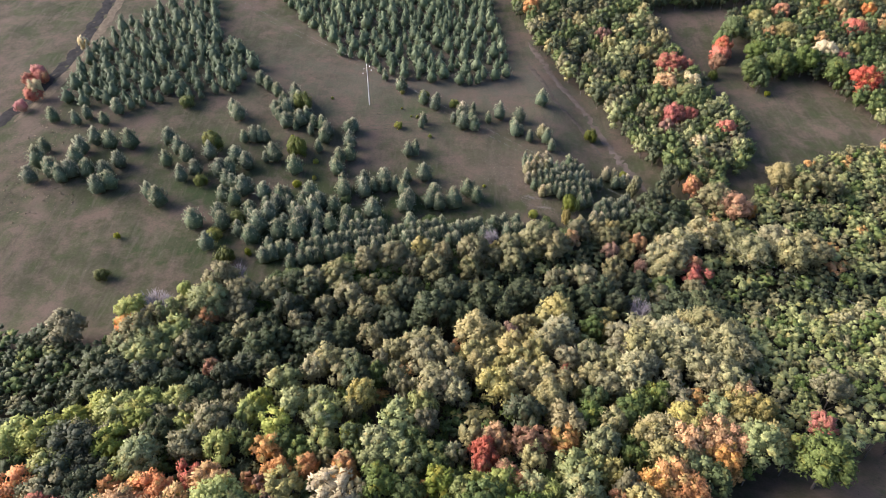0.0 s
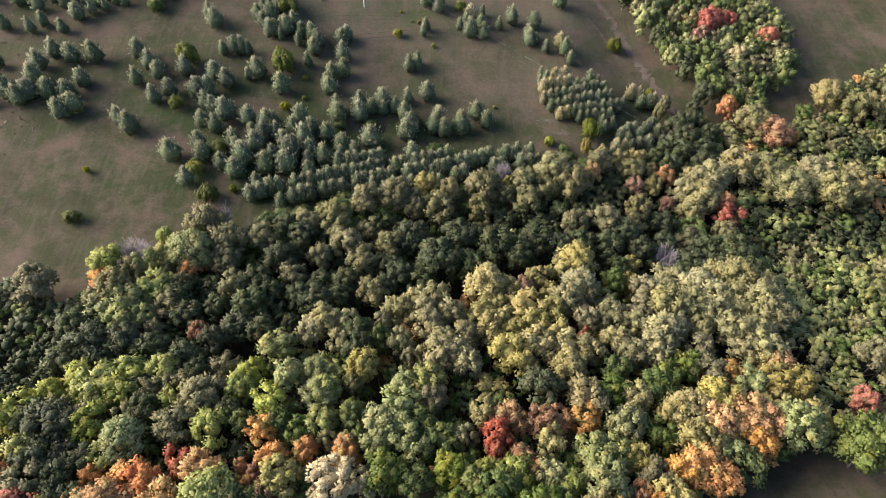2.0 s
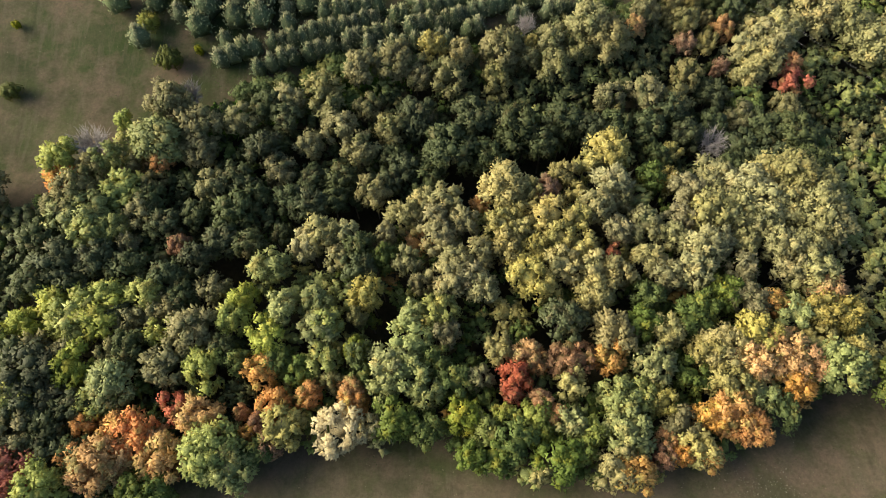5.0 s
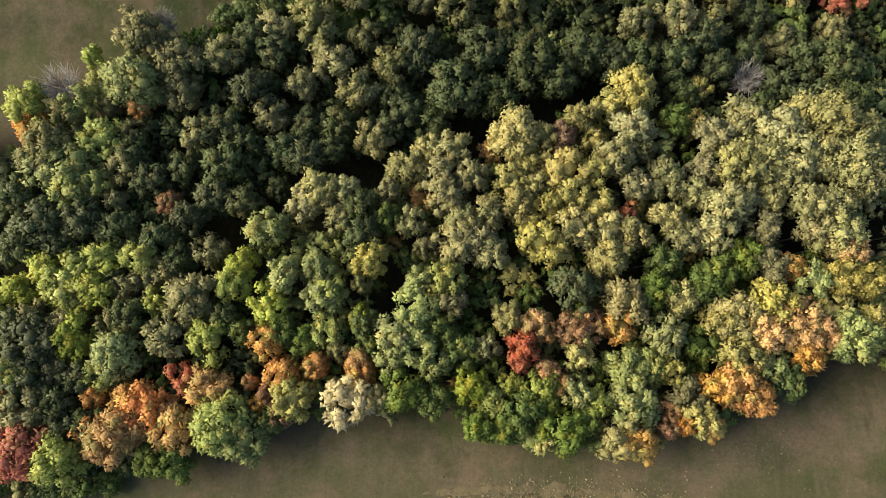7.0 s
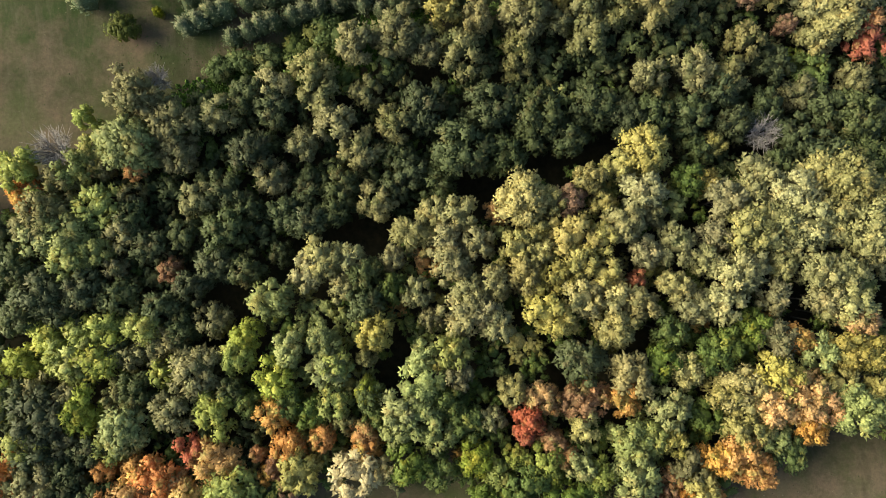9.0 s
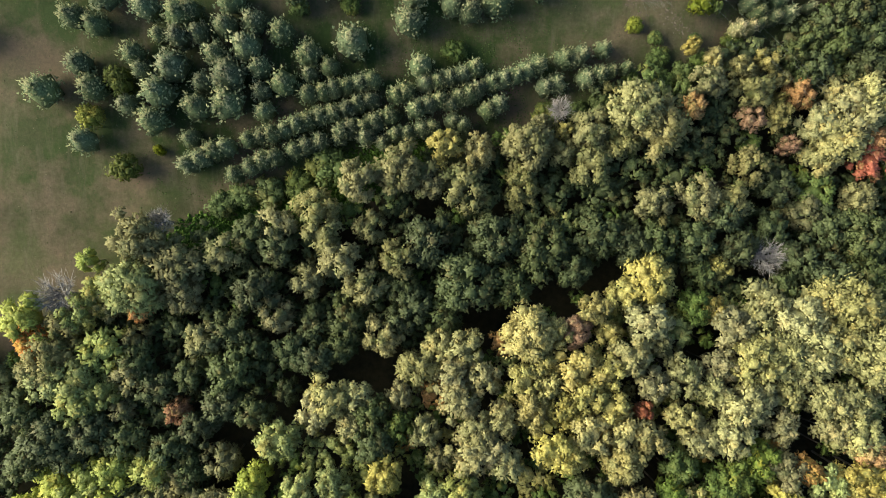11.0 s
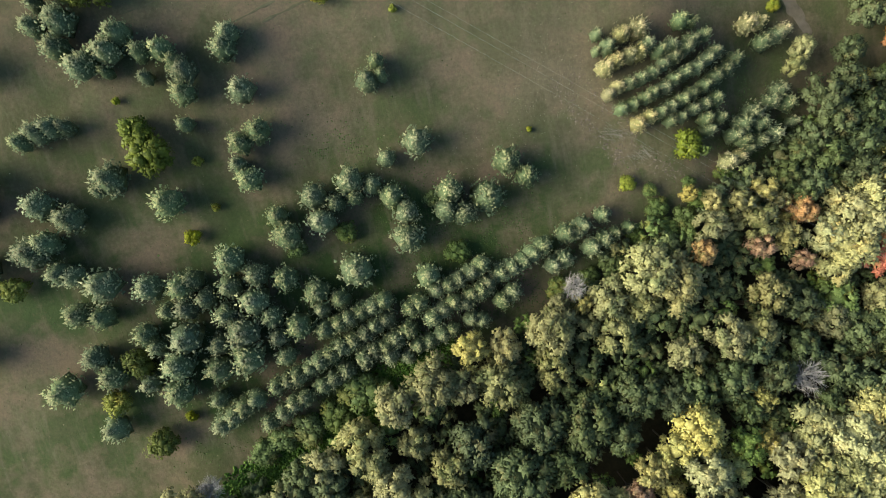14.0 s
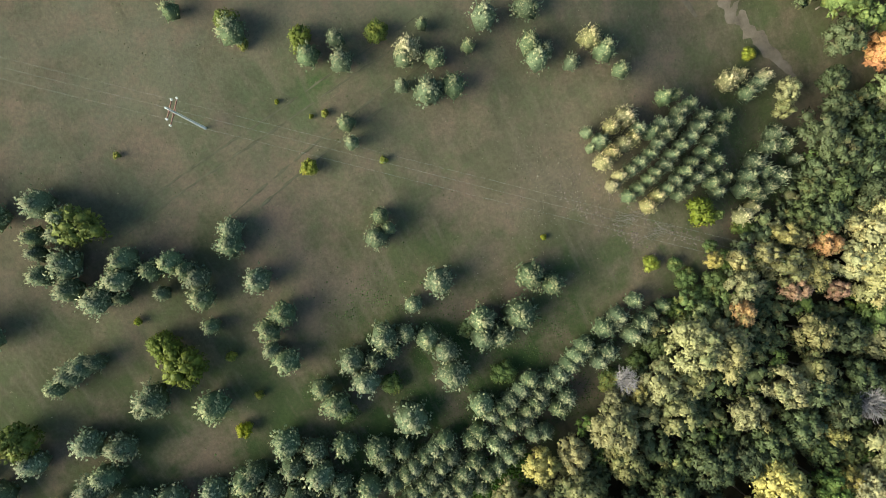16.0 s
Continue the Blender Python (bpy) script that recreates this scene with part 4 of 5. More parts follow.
plant("pine", [
    (42.1, 117.6, 1), (-2.8, 117.3, 2.18), (33.7, 117.7, 1.4), (2.2, 117.6, 2.76), (-28.4, 117.7, 2.3), (37.6, 118.2, 1.6),
    (-7.5, 118.2, 1.99), (-42.7, 118.4, 2.59), (35.1, 118.8, 1.6), (-71.1, 118.7, 2.38), (-21.4, 118.9, 2.24), (30.6, 119, 1.3),
    (7.4, 119, 1.86), (-1.9, 119.4, 2.24), (36.8, 119.8, 1.8), (41.7, 120, 1.6), (-17.2, 119.6, 2.24), (32.2, 120, 1.3),
    (-88.6, 119.9, 2.16), (39.5, 120.6, 1.5), (-45.5, 120.2, 1.73), (30.4, 120.3, 1.3), (-82.1, 120.2, 2.16), (-8.6, 120.5, 1.99),
    (-46.9, 120.9, 1.94), (25.9, 121.1, 1.1), (40.8, 121.7, 1.6), (-22, 121.3, 1.74), (-15.1, 121.3, 1.49), (5.5, 121.3, 2.24),
])
plant("pine", [
    (27.3, 121.3, 1.2), (-12.8, 121.4, 1.49), (-56.9, 121.6, 1.94), (28.9, 121.8, 1.2), (-84.4, 121.8, 2.48), (-80.8, 121.9, 2.48),
    (30.5, 122.1, 1.2), (-10.7, 122.2, 1.61), (32.2, 122.4, 1.5), (24.8, 122.3, 1.2), (-77.4, 122.3, 2.16), (-73.6, 122.3, 2.38),
    (-17.3, 122.5, 2.24), (26.2, 122.7, 1.2), (27.5, 123.1, 1.2), (-12.9, 123.2, 2.24), (29.2, 123.7, 1.2), (-54.3, 123.6, 2.05),
    (20.4, 123.8, 1.2), (-49.2, 123.9, 2.48), (21.8, 124, 1.2), (30.8, 124.2, 1.3), (23.3, 124.4, 1.2), (-47.2, 124.5, 2.05),
    (32.4, 124.9, 1.4), (24.4, 124.7, 1.2), (-8.1, 124.8, 1.49), (-88.7, 125, 2.81), (25.7, 125.1, 1.2), (34.1, 125.5, 1.4),
])
plant("pine", [
    (-71.6, 125.5, 2.16), (-33, 125.7, 2.35), (26.9, 125.7, 1.2), (-80.9, 125.7, 2.48), (-4.2, 125.8, 2.24), (28.5, 126.1, 1.2),
    (35.5, 126.6, 1.3), (30.1, 126.4, 1.3), (-23.5, 126.2, 1.99), (-61.3, 126.3, 1.84), (21.8, 126.4, 1.2), (-43.7, 126.5, 2.16),
    (23.3, 126.6, 1.2), (31.5, 127.1, 1.4), (24.7, 127, 1.2), (39.7, 127.8, 1.5), (41.4, 128.1, 1.4), (33, 127.8, 1.5),
    (26.1, 127.6, 1.2), (27.5, 128.1, 1.3), (-24.5, 128.1, 1.3), (-57.4, 128.2, 2.05), (-46.6, 128.7, 2.27), (29.1, 128.9, 1.4),
    (-40, 128.8, 1.1), (25.8, 129.1, 1.3), (30.3, 129.6, 1.4), (27.4, 129.4, 1.3), (-38.1, 129.4, 2.48), (-52.7, 129.5, 2.05),
])
plant("pine", [
    (31.9, 129.9, 1.3), (-81.3, 129.7, 2.27), (-89.7, 129.9, 1.73), (24.7, 130.2, 1.3), (-23.5, 130.2, 1.84), (18.8, 130.9, 0.8),
    (-60, 131, 2.16), (-21.3, 131, 1.94), (20, 131.1, 1.4), (30.7, 131.7, 1), (29.4, 132, 1.4), (-75.7, 132.1, 2.27),
    (-71.1, 132.1, 2.48), (19.1, 132.7, 1), (-79.2, 132.9, 2.27), (-8, 133.6, 1.84), (-28.8, 133.7, 1.3), (-62.8, 133.8, 2.16),
    (-6.3, 133.9, 1.1), (-6.5, 135.5, 1.4), (-21.7, 135.5, 2.05), (-46.2, 135.6, 1.4), (-41.2, 136, 1.3), (-44, 136.2, 1.94),
    (-42.6, 136.4, 1.73), (-27.9, 136.8, 1.84), (25.8, 137.2, 1.3), (-27.2, 138.8, 1.84), (-31.3, 139.3, 1.1), (24.8, 140, 1.8),
])
plant("pine", [
    (-22.3, 140.5, 1.94), (-86.5, 140.1, 1.51), (-27.9, 140.2, 1.51), (-80.1, 140.4, 1.51), (20.9, 140.5, 1.2), (-91.9, 140.6, 1.84),
    (-35.1, 140.7, 1), (-37.5, 141.8, 2.16), (-28.8, 141.8, 1.94), (-21.4, 141.9, 1.73), (-31, 142, 1.62), (-36.5, 142.2, 1.62),
    (-84.7, 142.3, 1.51), (17.6, 142.7, 1.9), (-34.2, 142.8, 2.16), (19, 143.2, 1.2), (-49.1, 143.7, 2.27), (-39.1, 144.1, 1.94),
    (-5.3, 144.1, 1.1), (-32.5, 144.3, 1.94), (-78, 144.3, 2.05), (7.7, 144.4, 1.94), (17.5, 144.5, 1.7), (4.9, 145, 2.16),
    (-4.8, 146.1, 1.3), (-51.1, 146.4, 1.73), (-38, 146.5, 2.27), (-40.8, 146.7, 1.62), (2.6, 147, 1.1), (11.2, 147.4, 1.1),
])
plant("pine", [
    (7.3, 147.9, 1.51), (19, 148.3, 2.1), (-40.1, 149, 1.3), (14.2, 149.3, 2.1), (4.3, 149.4, 1.51), (-37, 149.6, 1.73),
    (-39.3, 150.5, 1.62), (-35.7, 150.9, 1.94), (7.7, 151.8, 0.9), (-2, 152.1, 1.73), (-37, 153.2, 2.27), (-41.6, 154.1, 1.94),
    (-4.9, 154.3, 1.73), (-1.5, 154.4, 1.3), (25.3, 155.5, 2.4), (-44.2, 156.7, 1.84), (-46.7, 158.8, 2.05), (-10.8, 159.9, 2.05),
    (-15.3, 164.6, 1.3),
])
plant("limebush", [
    (-38.5, 101, 0.8), (-65, 104.2, 0.8), (-46, 104.6, 1.7), (19.2, 115.1, 1.1), (-32.1, 121.5, 1.1), (-28.6, 124.1, 0.6),
    (9.3, 124.3, 0.4), (-29, 129.6, 0.7), (42.4, 132, 0.9), (-35.6, 137.9, 0.5), (-3.2, 140.9, 0.5), (-10.7, 143.9, 1.1),
    (-6.4, 148.4, 0.5), (-7.9, 148.8, 0.3), (-10.4, 151.9, 0.3), (-28.1, 154.5, 0.4), (-10.5, 158.6, 0.7), (87.7, 165.2, 0.9),
])
# pines on the sunlit side, given the yellow sunlit colours
plant("larch", [
    (32.4, 114.7, 1.5), (34.1, 114.9, 1.4), (21.9, 121.6, 1.3), (23.4, 122.1, 1.2), (19.2, 125.8, 1.2), (20.4, 126.3, 1.2),
    (42.3, 128.5, 1.4), (19.3, 128.7, 1.4), (20.7, 129.2, 1.3), (39.5, 130.2, 1.4), (22.3, 129.5, 1.4), (23.7, 129.5, 1.3),
    (38, 130.2, 1.6), (21.9, 131.9, 1.4), (23.9, 132.2, 1.7), (24, 141.9, 1.7), (5, 150, 1.9),
])
plant("redbush", [
    (-101.6, 144.9, 1.5), (-100.6, 149.2, 1.9), (-102.4, 153.9, 1.4), (-104.4, 155.9, 1.4), (-101.2, 156.9, 1.7), (-103.7, 159.4, 1.8),
    (79.8, 181.9, 3.2),
])

plant("tan", [
    (-33, 78.3, 2.1), (-35.1, 83.8, 2), (-14.2, 84.4, 2.2), (-16.2, 87, 2.4), (-10.1, 87.2, 2.2),
])
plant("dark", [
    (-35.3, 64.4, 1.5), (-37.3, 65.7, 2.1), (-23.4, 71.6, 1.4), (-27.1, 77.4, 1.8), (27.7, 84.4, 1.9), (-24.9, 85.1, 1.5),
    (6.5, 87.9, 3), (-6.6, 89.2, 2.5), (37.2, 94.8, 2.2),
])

# trees of the strip along the track, of the far copse and of the wood's lower corner
plant("red", [
    (61.5, 171.9, 3.2), (66.3, 174.7, 2), (57.5, 149.3, 2.7), (61.9, 150.4, 1.9), (69.2, 144.5, 2.2), (80.8, 183.6, 2.2),
    (121, 191.5, 2.8), (111.6, 176.5, 2), (111.5, 164, 3.7),
])
plant("amber", [
    (58.2, 163.3, 2.8),
])
plant("yellow", [
    (57, 177.6, 3), (49.3, 167.5, 2.1), (47.6, 184.1, 2.4), (94.6, 197.6, 2.8), (99.5, 189.5, 3.2), (116.9, 181.7, 2),
    (121, 204, 2.6), (62.9, 135.6, 1.6),
])
plant("russet", [
    (46.5, 188.6, 2.2), (54.8, 145.1, 1.8), (76.9, 175.8, 2),
])
plant("cream", [
    (66, 165, 2.2), (61.4, 138.8, 1.7), (107.3, 179.7, 2.9),
])
plant("olive", [
    (62.9, 159.3, 2.8),
])
plant("orange", [
    (102.8, 201.7, 2.4), (118.1, 205.5, 2), (130, 202.6, 2.2), (55.6, 124, 1.5),
])
plant("green", [
    (85.6, 172.3, 2.6), (87.3, 169.5, 1.6),
])
plant("goldbush", [
    (75.1, 173.2, 1.5), (95.3, 173.3, 1.4), (36.8, 144.4, 1.4),
])
plant("shrub", [
    (-45.3, 37.4, 1.8), (-48.8, 37.2, 2.2), (-51.6, 38.4, 2.2), (-37.4, 39, 1.6), (-42, 37.6, 1.6), (-40, 39.2, 1.4),
    (-54.5, 37.5, 2.2), (-46.8, 35.8, 1.5),
])

# ---- the rest of the woods and plantations, filled between the trees above ----
def inside(x, y, poly):
    hit = False
    for (ax, ay), (bx, by) in zip(poly, poly[1:] + poly[:1]):
        if (ay > y) != (by > y) and x < (bx - ax) * (y - ay) / (by - ay) + ax:
            hit = not hit
    return hit


FAR = {}   # coarser crowns for the crowd of trees that are not told apart


def crowd_crown(kind, shape, far, small):
    key = (kind == "pine", shape, far, small)
    if key not in FAR:
        if kind == "pine":
            FAR[key] = join(pine_crown(900 + shape, 1.8, 4.2, 4, 2, 0.27, 0.3))
        elif small:
            FAR[key] = broadleaf_crown(930 + shape, 2.3, 6.7, 8, 11, 3, 0.32)
        elif far:
            FAR[key] = broadleaf_crown(950 + shape, 2.3, 6.7, 12, 15, 2, 0.23, 0.0, 0.9)
        else:
            FAR[key] = broadleaf_crown(950 + shape, 2.3, 6.7, 9, 15, 4, 0.27)
    return FAR[key]


# dark openings in the canopy along the gully
GAPS = [(1.1, 80.4, 1.8), (3.3, 81.1, 1.6), (14.3, 83.8, 1.6), (10.6, 84.1, 1.1), (-28.5, 64.5, 1.8), (-34.6, 57.0, 1.0), (-43.3, 57.0, 1.6), (-40.8, 59.0, 0.9), (-15.2, 72.3, 1.0), (-13.1, 73.0, 1.0), (8.7, 56.8, 1.1), (-44.4, 53.7, 1.0), (-52.4, 54.0, 1.1), (-27.5, 65.9, 1.0), (-9.5, 60.3, 0.9), (33.0, 84.2, 1.0), (38.6, 65.8, 1.0), (50.3, 67.2, 1.1), (39.7, 62.9, 1.0), (-10.8, 57.5, 1.0),
        (-0.5, 84.7, 2.4), (2.0, 82.1, 2.2), (4.4, 84.8, 2.2), (0.5, 78.9, 1.6), (-34.0, 65.3, 2.2), (-30.7, 68.3, 2.2), (-27.7, 69.6, 1.8), (-52.8, 61.7, 2.0), (-54.6, 57.8, 1.8), (9.7, 80.0, 1.3)]


def fill(name, poly, spacing, radius, choose, seed, tries, label, category, tall=1.0):
    """Fill an outline with trees that keep their distance, joined in one; choose(x, y, u) names the kind."""
    rng = random.Random(seed)
    xs, ys = [p[0] for p in poly], [p[1] for p in poly]
    cells, stand = {}, {}
    for px, py, pr in PLANTED:
        cells.setdefault((int(px // 6), int(py // 6)), []).append((px, py, pr))
    for _ in range(tries):
        x, y = rng.uniform(min(xs), max(xs)), rng.uniform(min(ys), max(ys))
        if not inside(x, y, poly):
            continue
        r = rng.uniform(*radius)
        near = [q for i in (-1, 0, 1) for j in (-1, 0, 1) for q in cells.get((int(x // 6) + i, int(y // 6) + j), ())]
        if any(math.hypot(px - x, py - y) < spacing * (pr + r) for px, py, pr in near) or any(math.hypot(px - x, py - y) < pr + 0.5 * r for px, py, pr in GAPS) or -34 < x < 26 and -0.2 < y - stand_edge(x) < 3.2:
            continue
        cells.setdefault((int(x // 6), int(y // 6)), []).append((x, y, r))
        PLANTED.append((x, y, r))
        kind = choose(x, y, rng.random())
        v, f, n = crowd_crown(kind, rng.randrange(4), y > 112, radius[1] < 1.65)
        a, wide = rng.uniform(0, 6.283), 1.08 * r / (1.8 if kind == "pine" else 2.3)
        up = tall * tree_height(kind, r) * rng.uniform(0.85, 1.15) / (4.2 if kind == "pine" else 6.7)
        lift = float(ground_z(x, y, RIM_Z) - ground_z(x, y)) + 0.6 * float(canopy_lift(x, y))
        spin = np.array([[math.cos(a), -math.sin(a), 0], [math.sin(a), math.cos(a), 0], [0, 0, 1]])
        base = np.array([x, y, float(relief(x, y))])
        stem = tube((0, 0, -0.5), (0, 0, 0.5 * up * 5 + lift), 0.13, 0.08, 5)
        stand.setdefault(kind, []).append(((v * np.array([wide, wide, up])) @ spin.T + base + np.array([0, 0, lift]), f, (n / np.array([wide, wide, up])) @ spin.T))
        ring = np.array(stem[0])
        stand.setdefault("stem", []).append((ring + base, np.array([t for k in range(5) for t in ((k, (k + 1) % 5, 5 + k), ((k + 1) % 5, 5 + (k + 1) % 5, 5 + k))]), ring * np.array([1.0, 1.0, 0.0])))
    kinds = sorted(stand)
    joined = [join(stand[k]) for k in kinds]
    me = leafy(name, joined, [LEAVES.get(k, BARK) for k in kinds])
    return tagged(new(name, me), label, category, kind="stuff")


WOOD = [(-66, 36), (-44.7, 35.9), (-35.2, 39.6), (-24.9, 42.6), (-18.5, 45.5), (-2.7, 45.5), (2.5, 42.3), (16.8, 41), (26.7, 42.8), (37.3, 49.1), (49.5, 53.6),
        (64, 57.5), (72, 60), (84, 80), (98, 105), (116, 138), (106.6, 142.3), (80, 131.8), (68.5, 120.5), (58.6, 119.5), (49, 115), (44.5, 113), (37.8, 108.5), (30, 107),
        (17.3, 105), (2.2, 102), (-9, 100.5), (-16, 95), (-24, 93), (-32, 91), (-39, 88.5), (-46, 85), (-53, 81), (-57, 75.6), (-64.4, 79), (-80, 77)]


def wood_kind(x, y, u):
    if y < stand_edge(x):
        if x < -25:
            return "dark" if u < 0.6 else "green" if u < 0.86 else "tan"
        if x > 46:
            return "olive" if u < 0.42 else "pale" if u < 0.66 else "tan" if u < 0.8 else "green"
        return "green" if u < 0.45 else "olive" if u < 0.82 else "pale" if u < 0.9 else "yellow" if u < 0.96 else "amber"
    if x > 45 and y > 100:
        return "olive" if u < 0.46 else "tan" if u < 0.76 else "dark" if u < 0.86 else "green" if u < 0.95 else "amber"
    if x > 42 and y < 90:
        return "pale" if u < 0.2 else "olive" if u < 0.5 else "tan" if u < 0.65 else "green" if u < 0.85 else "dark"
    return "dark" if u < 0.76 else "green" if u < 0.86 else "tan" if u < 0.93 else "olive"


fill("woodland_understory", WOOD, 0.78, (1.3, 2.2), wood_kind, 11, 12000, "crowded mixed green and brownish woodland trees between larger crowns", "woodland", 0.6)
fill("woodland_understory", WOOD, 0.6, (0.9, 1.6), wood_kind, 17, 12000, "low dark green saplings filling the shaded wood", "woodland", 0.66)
fill("edge_thicket", [(14, 105), (26, 106), (38, 108), (47, 112), (56, 117), (56, 121), (46, 120), (40, 114), (33, 113), (26, 110), (14, 108.5)],
     0.62, (0.8, 1.6), lambda x, y, u: "green" if u < 0.22 else "olive" if u < 0.42 else "dark" if u < 0.8 else "tan" if u < 0.93 else "yellow", 18, 5000, "tangled olive and green thicket along the wood's edge", "thicket", 0.62)
fill("pine_plantation", [(-92.7, 148.3), (-94.3, 166.6), (-90.3, 185.4), (-80.8, 198), (-70, 205), (-62.2, 180.8), (-48.5, 166.9), (-54.2, 152.9), (-67.2, 149.6), (-79.1, 144.3)],
     0.92, (0.9, 2.3), lambda x, y, u: "pine", 12, 5000, "dense stand of young grey-green pines on the slope", "pine plantation")
fill("pine_plantation", [(-47.1, 203.1), (-28.5, 176), (-14.1, 165.8), (6.8, 163.7), (19.2, 167.6), (16.5, 189), (14, 222), (-60, 222)],
     0.92, (0.9, 2.3), lambda x, y, u: "pine", 13, 6000, "dense stand of young grey-green pines on the slope", "pine plantation")
fill("hedgerow_wood", [(20.7, 216), (28.2, 181.4), (39.8, 158.3), (48.1, 136.6), (53.4, 128.6), (59.1, 121.3), (74.3, 137.4), (75, 148.2), (68.9, 168.6), (62.9, 197.9), (56.7, 218.8)], 0.68, (1.6, 2.6),
     lambda x, y, u: "green" if u < 0.42 else "dark" if u < 0.68 else "olive" if u < 0.82 else "yellow" if u < 0.9 else "tan", 14, 6000, "strip of mixed green trees along the track", "woodland strip")
fill("far_copse", [(85.1, 197.8), (100.2, 207), (112.2, 222.4), (146.3, 222.4), (126.5, 176.3), (116.1, 148.3), (107.3, 153.5), (107.8, 161.7), (102.6, 171.4), (87.1, 172.1), (91, 186.1)], 0.68, (1.6, 2.6),
     lambda x, y, u: "green" if u < 0.4 else "dark" if u < 0.7 else "olive" if u < 0.88 else "yellow" if u < 0.95 else "amber", 15, 5000, "copse of green and amber trees beyond the meadow", "copse")
fill("far_copse", [(60.8, 208.7), (96, 211.2), (110.1, 225.2), (55, 225.2)], 0.7, (1.6, 2.4), lambda x, y, u: "dark" if u < 0.7 else "green", 16, 2500, "dark green copse on the far meadow's edge", "copse")

# ---- forest floor: leaf litter and moss under the closed wood, shade painted into its colour ----
# near-black tones deepen the shade seen in gaps between crowns
SHADED_LITTER = plain_material("shade_darkened_litter", (0.014, 0.014, 0.009), (0.038, 0.033, 0.02), 1.3, 0.95, 0.0, 0.8)
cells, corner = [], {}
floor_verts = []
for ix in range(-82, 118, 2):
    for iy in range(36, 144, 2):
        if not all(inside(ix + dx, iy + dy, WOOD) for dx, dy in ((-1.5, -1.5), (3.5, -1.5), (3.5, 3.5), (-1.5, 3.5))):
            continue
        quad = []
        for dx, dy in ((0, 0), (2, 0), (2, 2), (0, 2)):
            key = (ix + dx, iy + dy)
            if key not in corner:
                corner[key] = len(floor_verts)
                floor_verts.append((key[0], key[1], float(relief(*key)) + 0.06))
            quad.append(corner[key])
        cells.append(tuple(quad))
tagged(new("forest_floor", mesh_from("forest_floor", floor_verts, cells, SHADED_LITTER, True)), "leaf litter under the closed wood, coloured near black for shade", "forest floor", kind="structure")


# ---- low growth on the meadow ----
def tufts(name, count, seed, size, box, keep, material, label, category, high=1.0):
    """Scattered tussocks, each a low crooked cone of blades, in one mesh."""
    rng = np.random.default_rng(seed)
    x, y = rng.uniform(box[0], box[1], count), rng.uniform(box[2], box[3], count)
    ok = np.array([keep(a, b) for a, b in zip(x, y)])
    x, y = x[ok], y[ok]
    n = len(x)
    base = np.stack([x, y, relief(x, y) - 0.02], -1)
    s = size * (0.5 + rng.random(n) ** 2 * 1.3)
    a = rng.random(n) * 6.283
    ring = [base + np.stack([np.cos(a + k * 1.571) * s * (0.6 + 0.8 * rng.random(n)), np.sin(a + k * 1.571) * s * (0.6 + 0.8 * rng.random(n)), 0 * s], -1) for k in range(4)]
    tip = base + np.stack([s * rng.normal(scale=0.4, size=n), s * rng.normal(scale=0.4, size=n), s * high * (0.5 + 0.6 * rng.random(n))], -1)
    verts = np.stack(ring + [tip], 1).reshape(-1, 3)
    first = 5 * np.arange(n)[:, None]
    faces = np.concatenate([first + np.array([k, (k + 1) % 4, 4]) for k in range(4)])
    return tagged(new(name, mesh_from(name, verts, faces, material)), label, category, kind="stuff")


def tuft_material(name, stops):
    mat, nodes, links, bsdf = shader(name)
    colour = ramp(nodes, links, nodes.new("ShaderNodeNewGeometry").outputs["Random Per Island"], stops)
    grain = noise_node(nodes, links, nodes.new("ShaderNodeTexCoord").outputs["Object"], 9.0, 3.0)
    colour = mix(nodes, links, "MULTIPLY", 1.0, colour, ramp(nodes, links, grain, [(0.3, (0.6, 0.6, 0.6)), (0.7, (1.3, 1.3, 1.25))]))
    links.new(colour, bsdf.inputs["Base Color"])
    bsdf.inputs["Roughness"].default_value = 0.9
    bsdf.inputs["Specular IOR Level"].default_value = 0.1
    return mat


GRASS_TUFT = tuft_material("grass_tussocks", [(0.1, (0.045, 0.054, 0.024)), (0.45, (0.065, 0.065, 0.035)), (0.75, (0.087, 0.078, 0.047)), (0.97, (0.14, 0.12, 0.08))])
PALE_WEED = tuft_material("pale_dry_weeds", [(0.1, (0.1, 0.088, 0.062)), (0.6, (0.14, 0.122, 0.09)), (0.95, (0.21, 0.19, 0.15))])
STRAW = tuft_material("straw_grass", [(0.1, (0.1, 0.083, 0.05)), (0.6, (0.15, 0.122, 0.075)), (0.95, (0.21, 0.172, 0.11))])


def blotch(x, y, cx, cy, rx, ry):
    return math.exp(-((x - cx) / rx) ** 2 - ((y - cy) / ry) ** 2)


chance = random.Random(5)
open_meadow = lambda x, y: not inside(x, y, WOOD)
tufts("grass_tussocks", 44000, 21, 0.065, (-75, 75, 20, 190), open_meadow, GRASS_TUFT, "scattered olive and straw-coloured grass tussocks", "grass", 0.6)
LUSH = tuft_material("lush_grass", [(0.1, (0.042, 0.06, 0.02)), (0.6, (0.056, 0.078, 0.027)), (0.95, (0.075, 0.096, 0.036))])
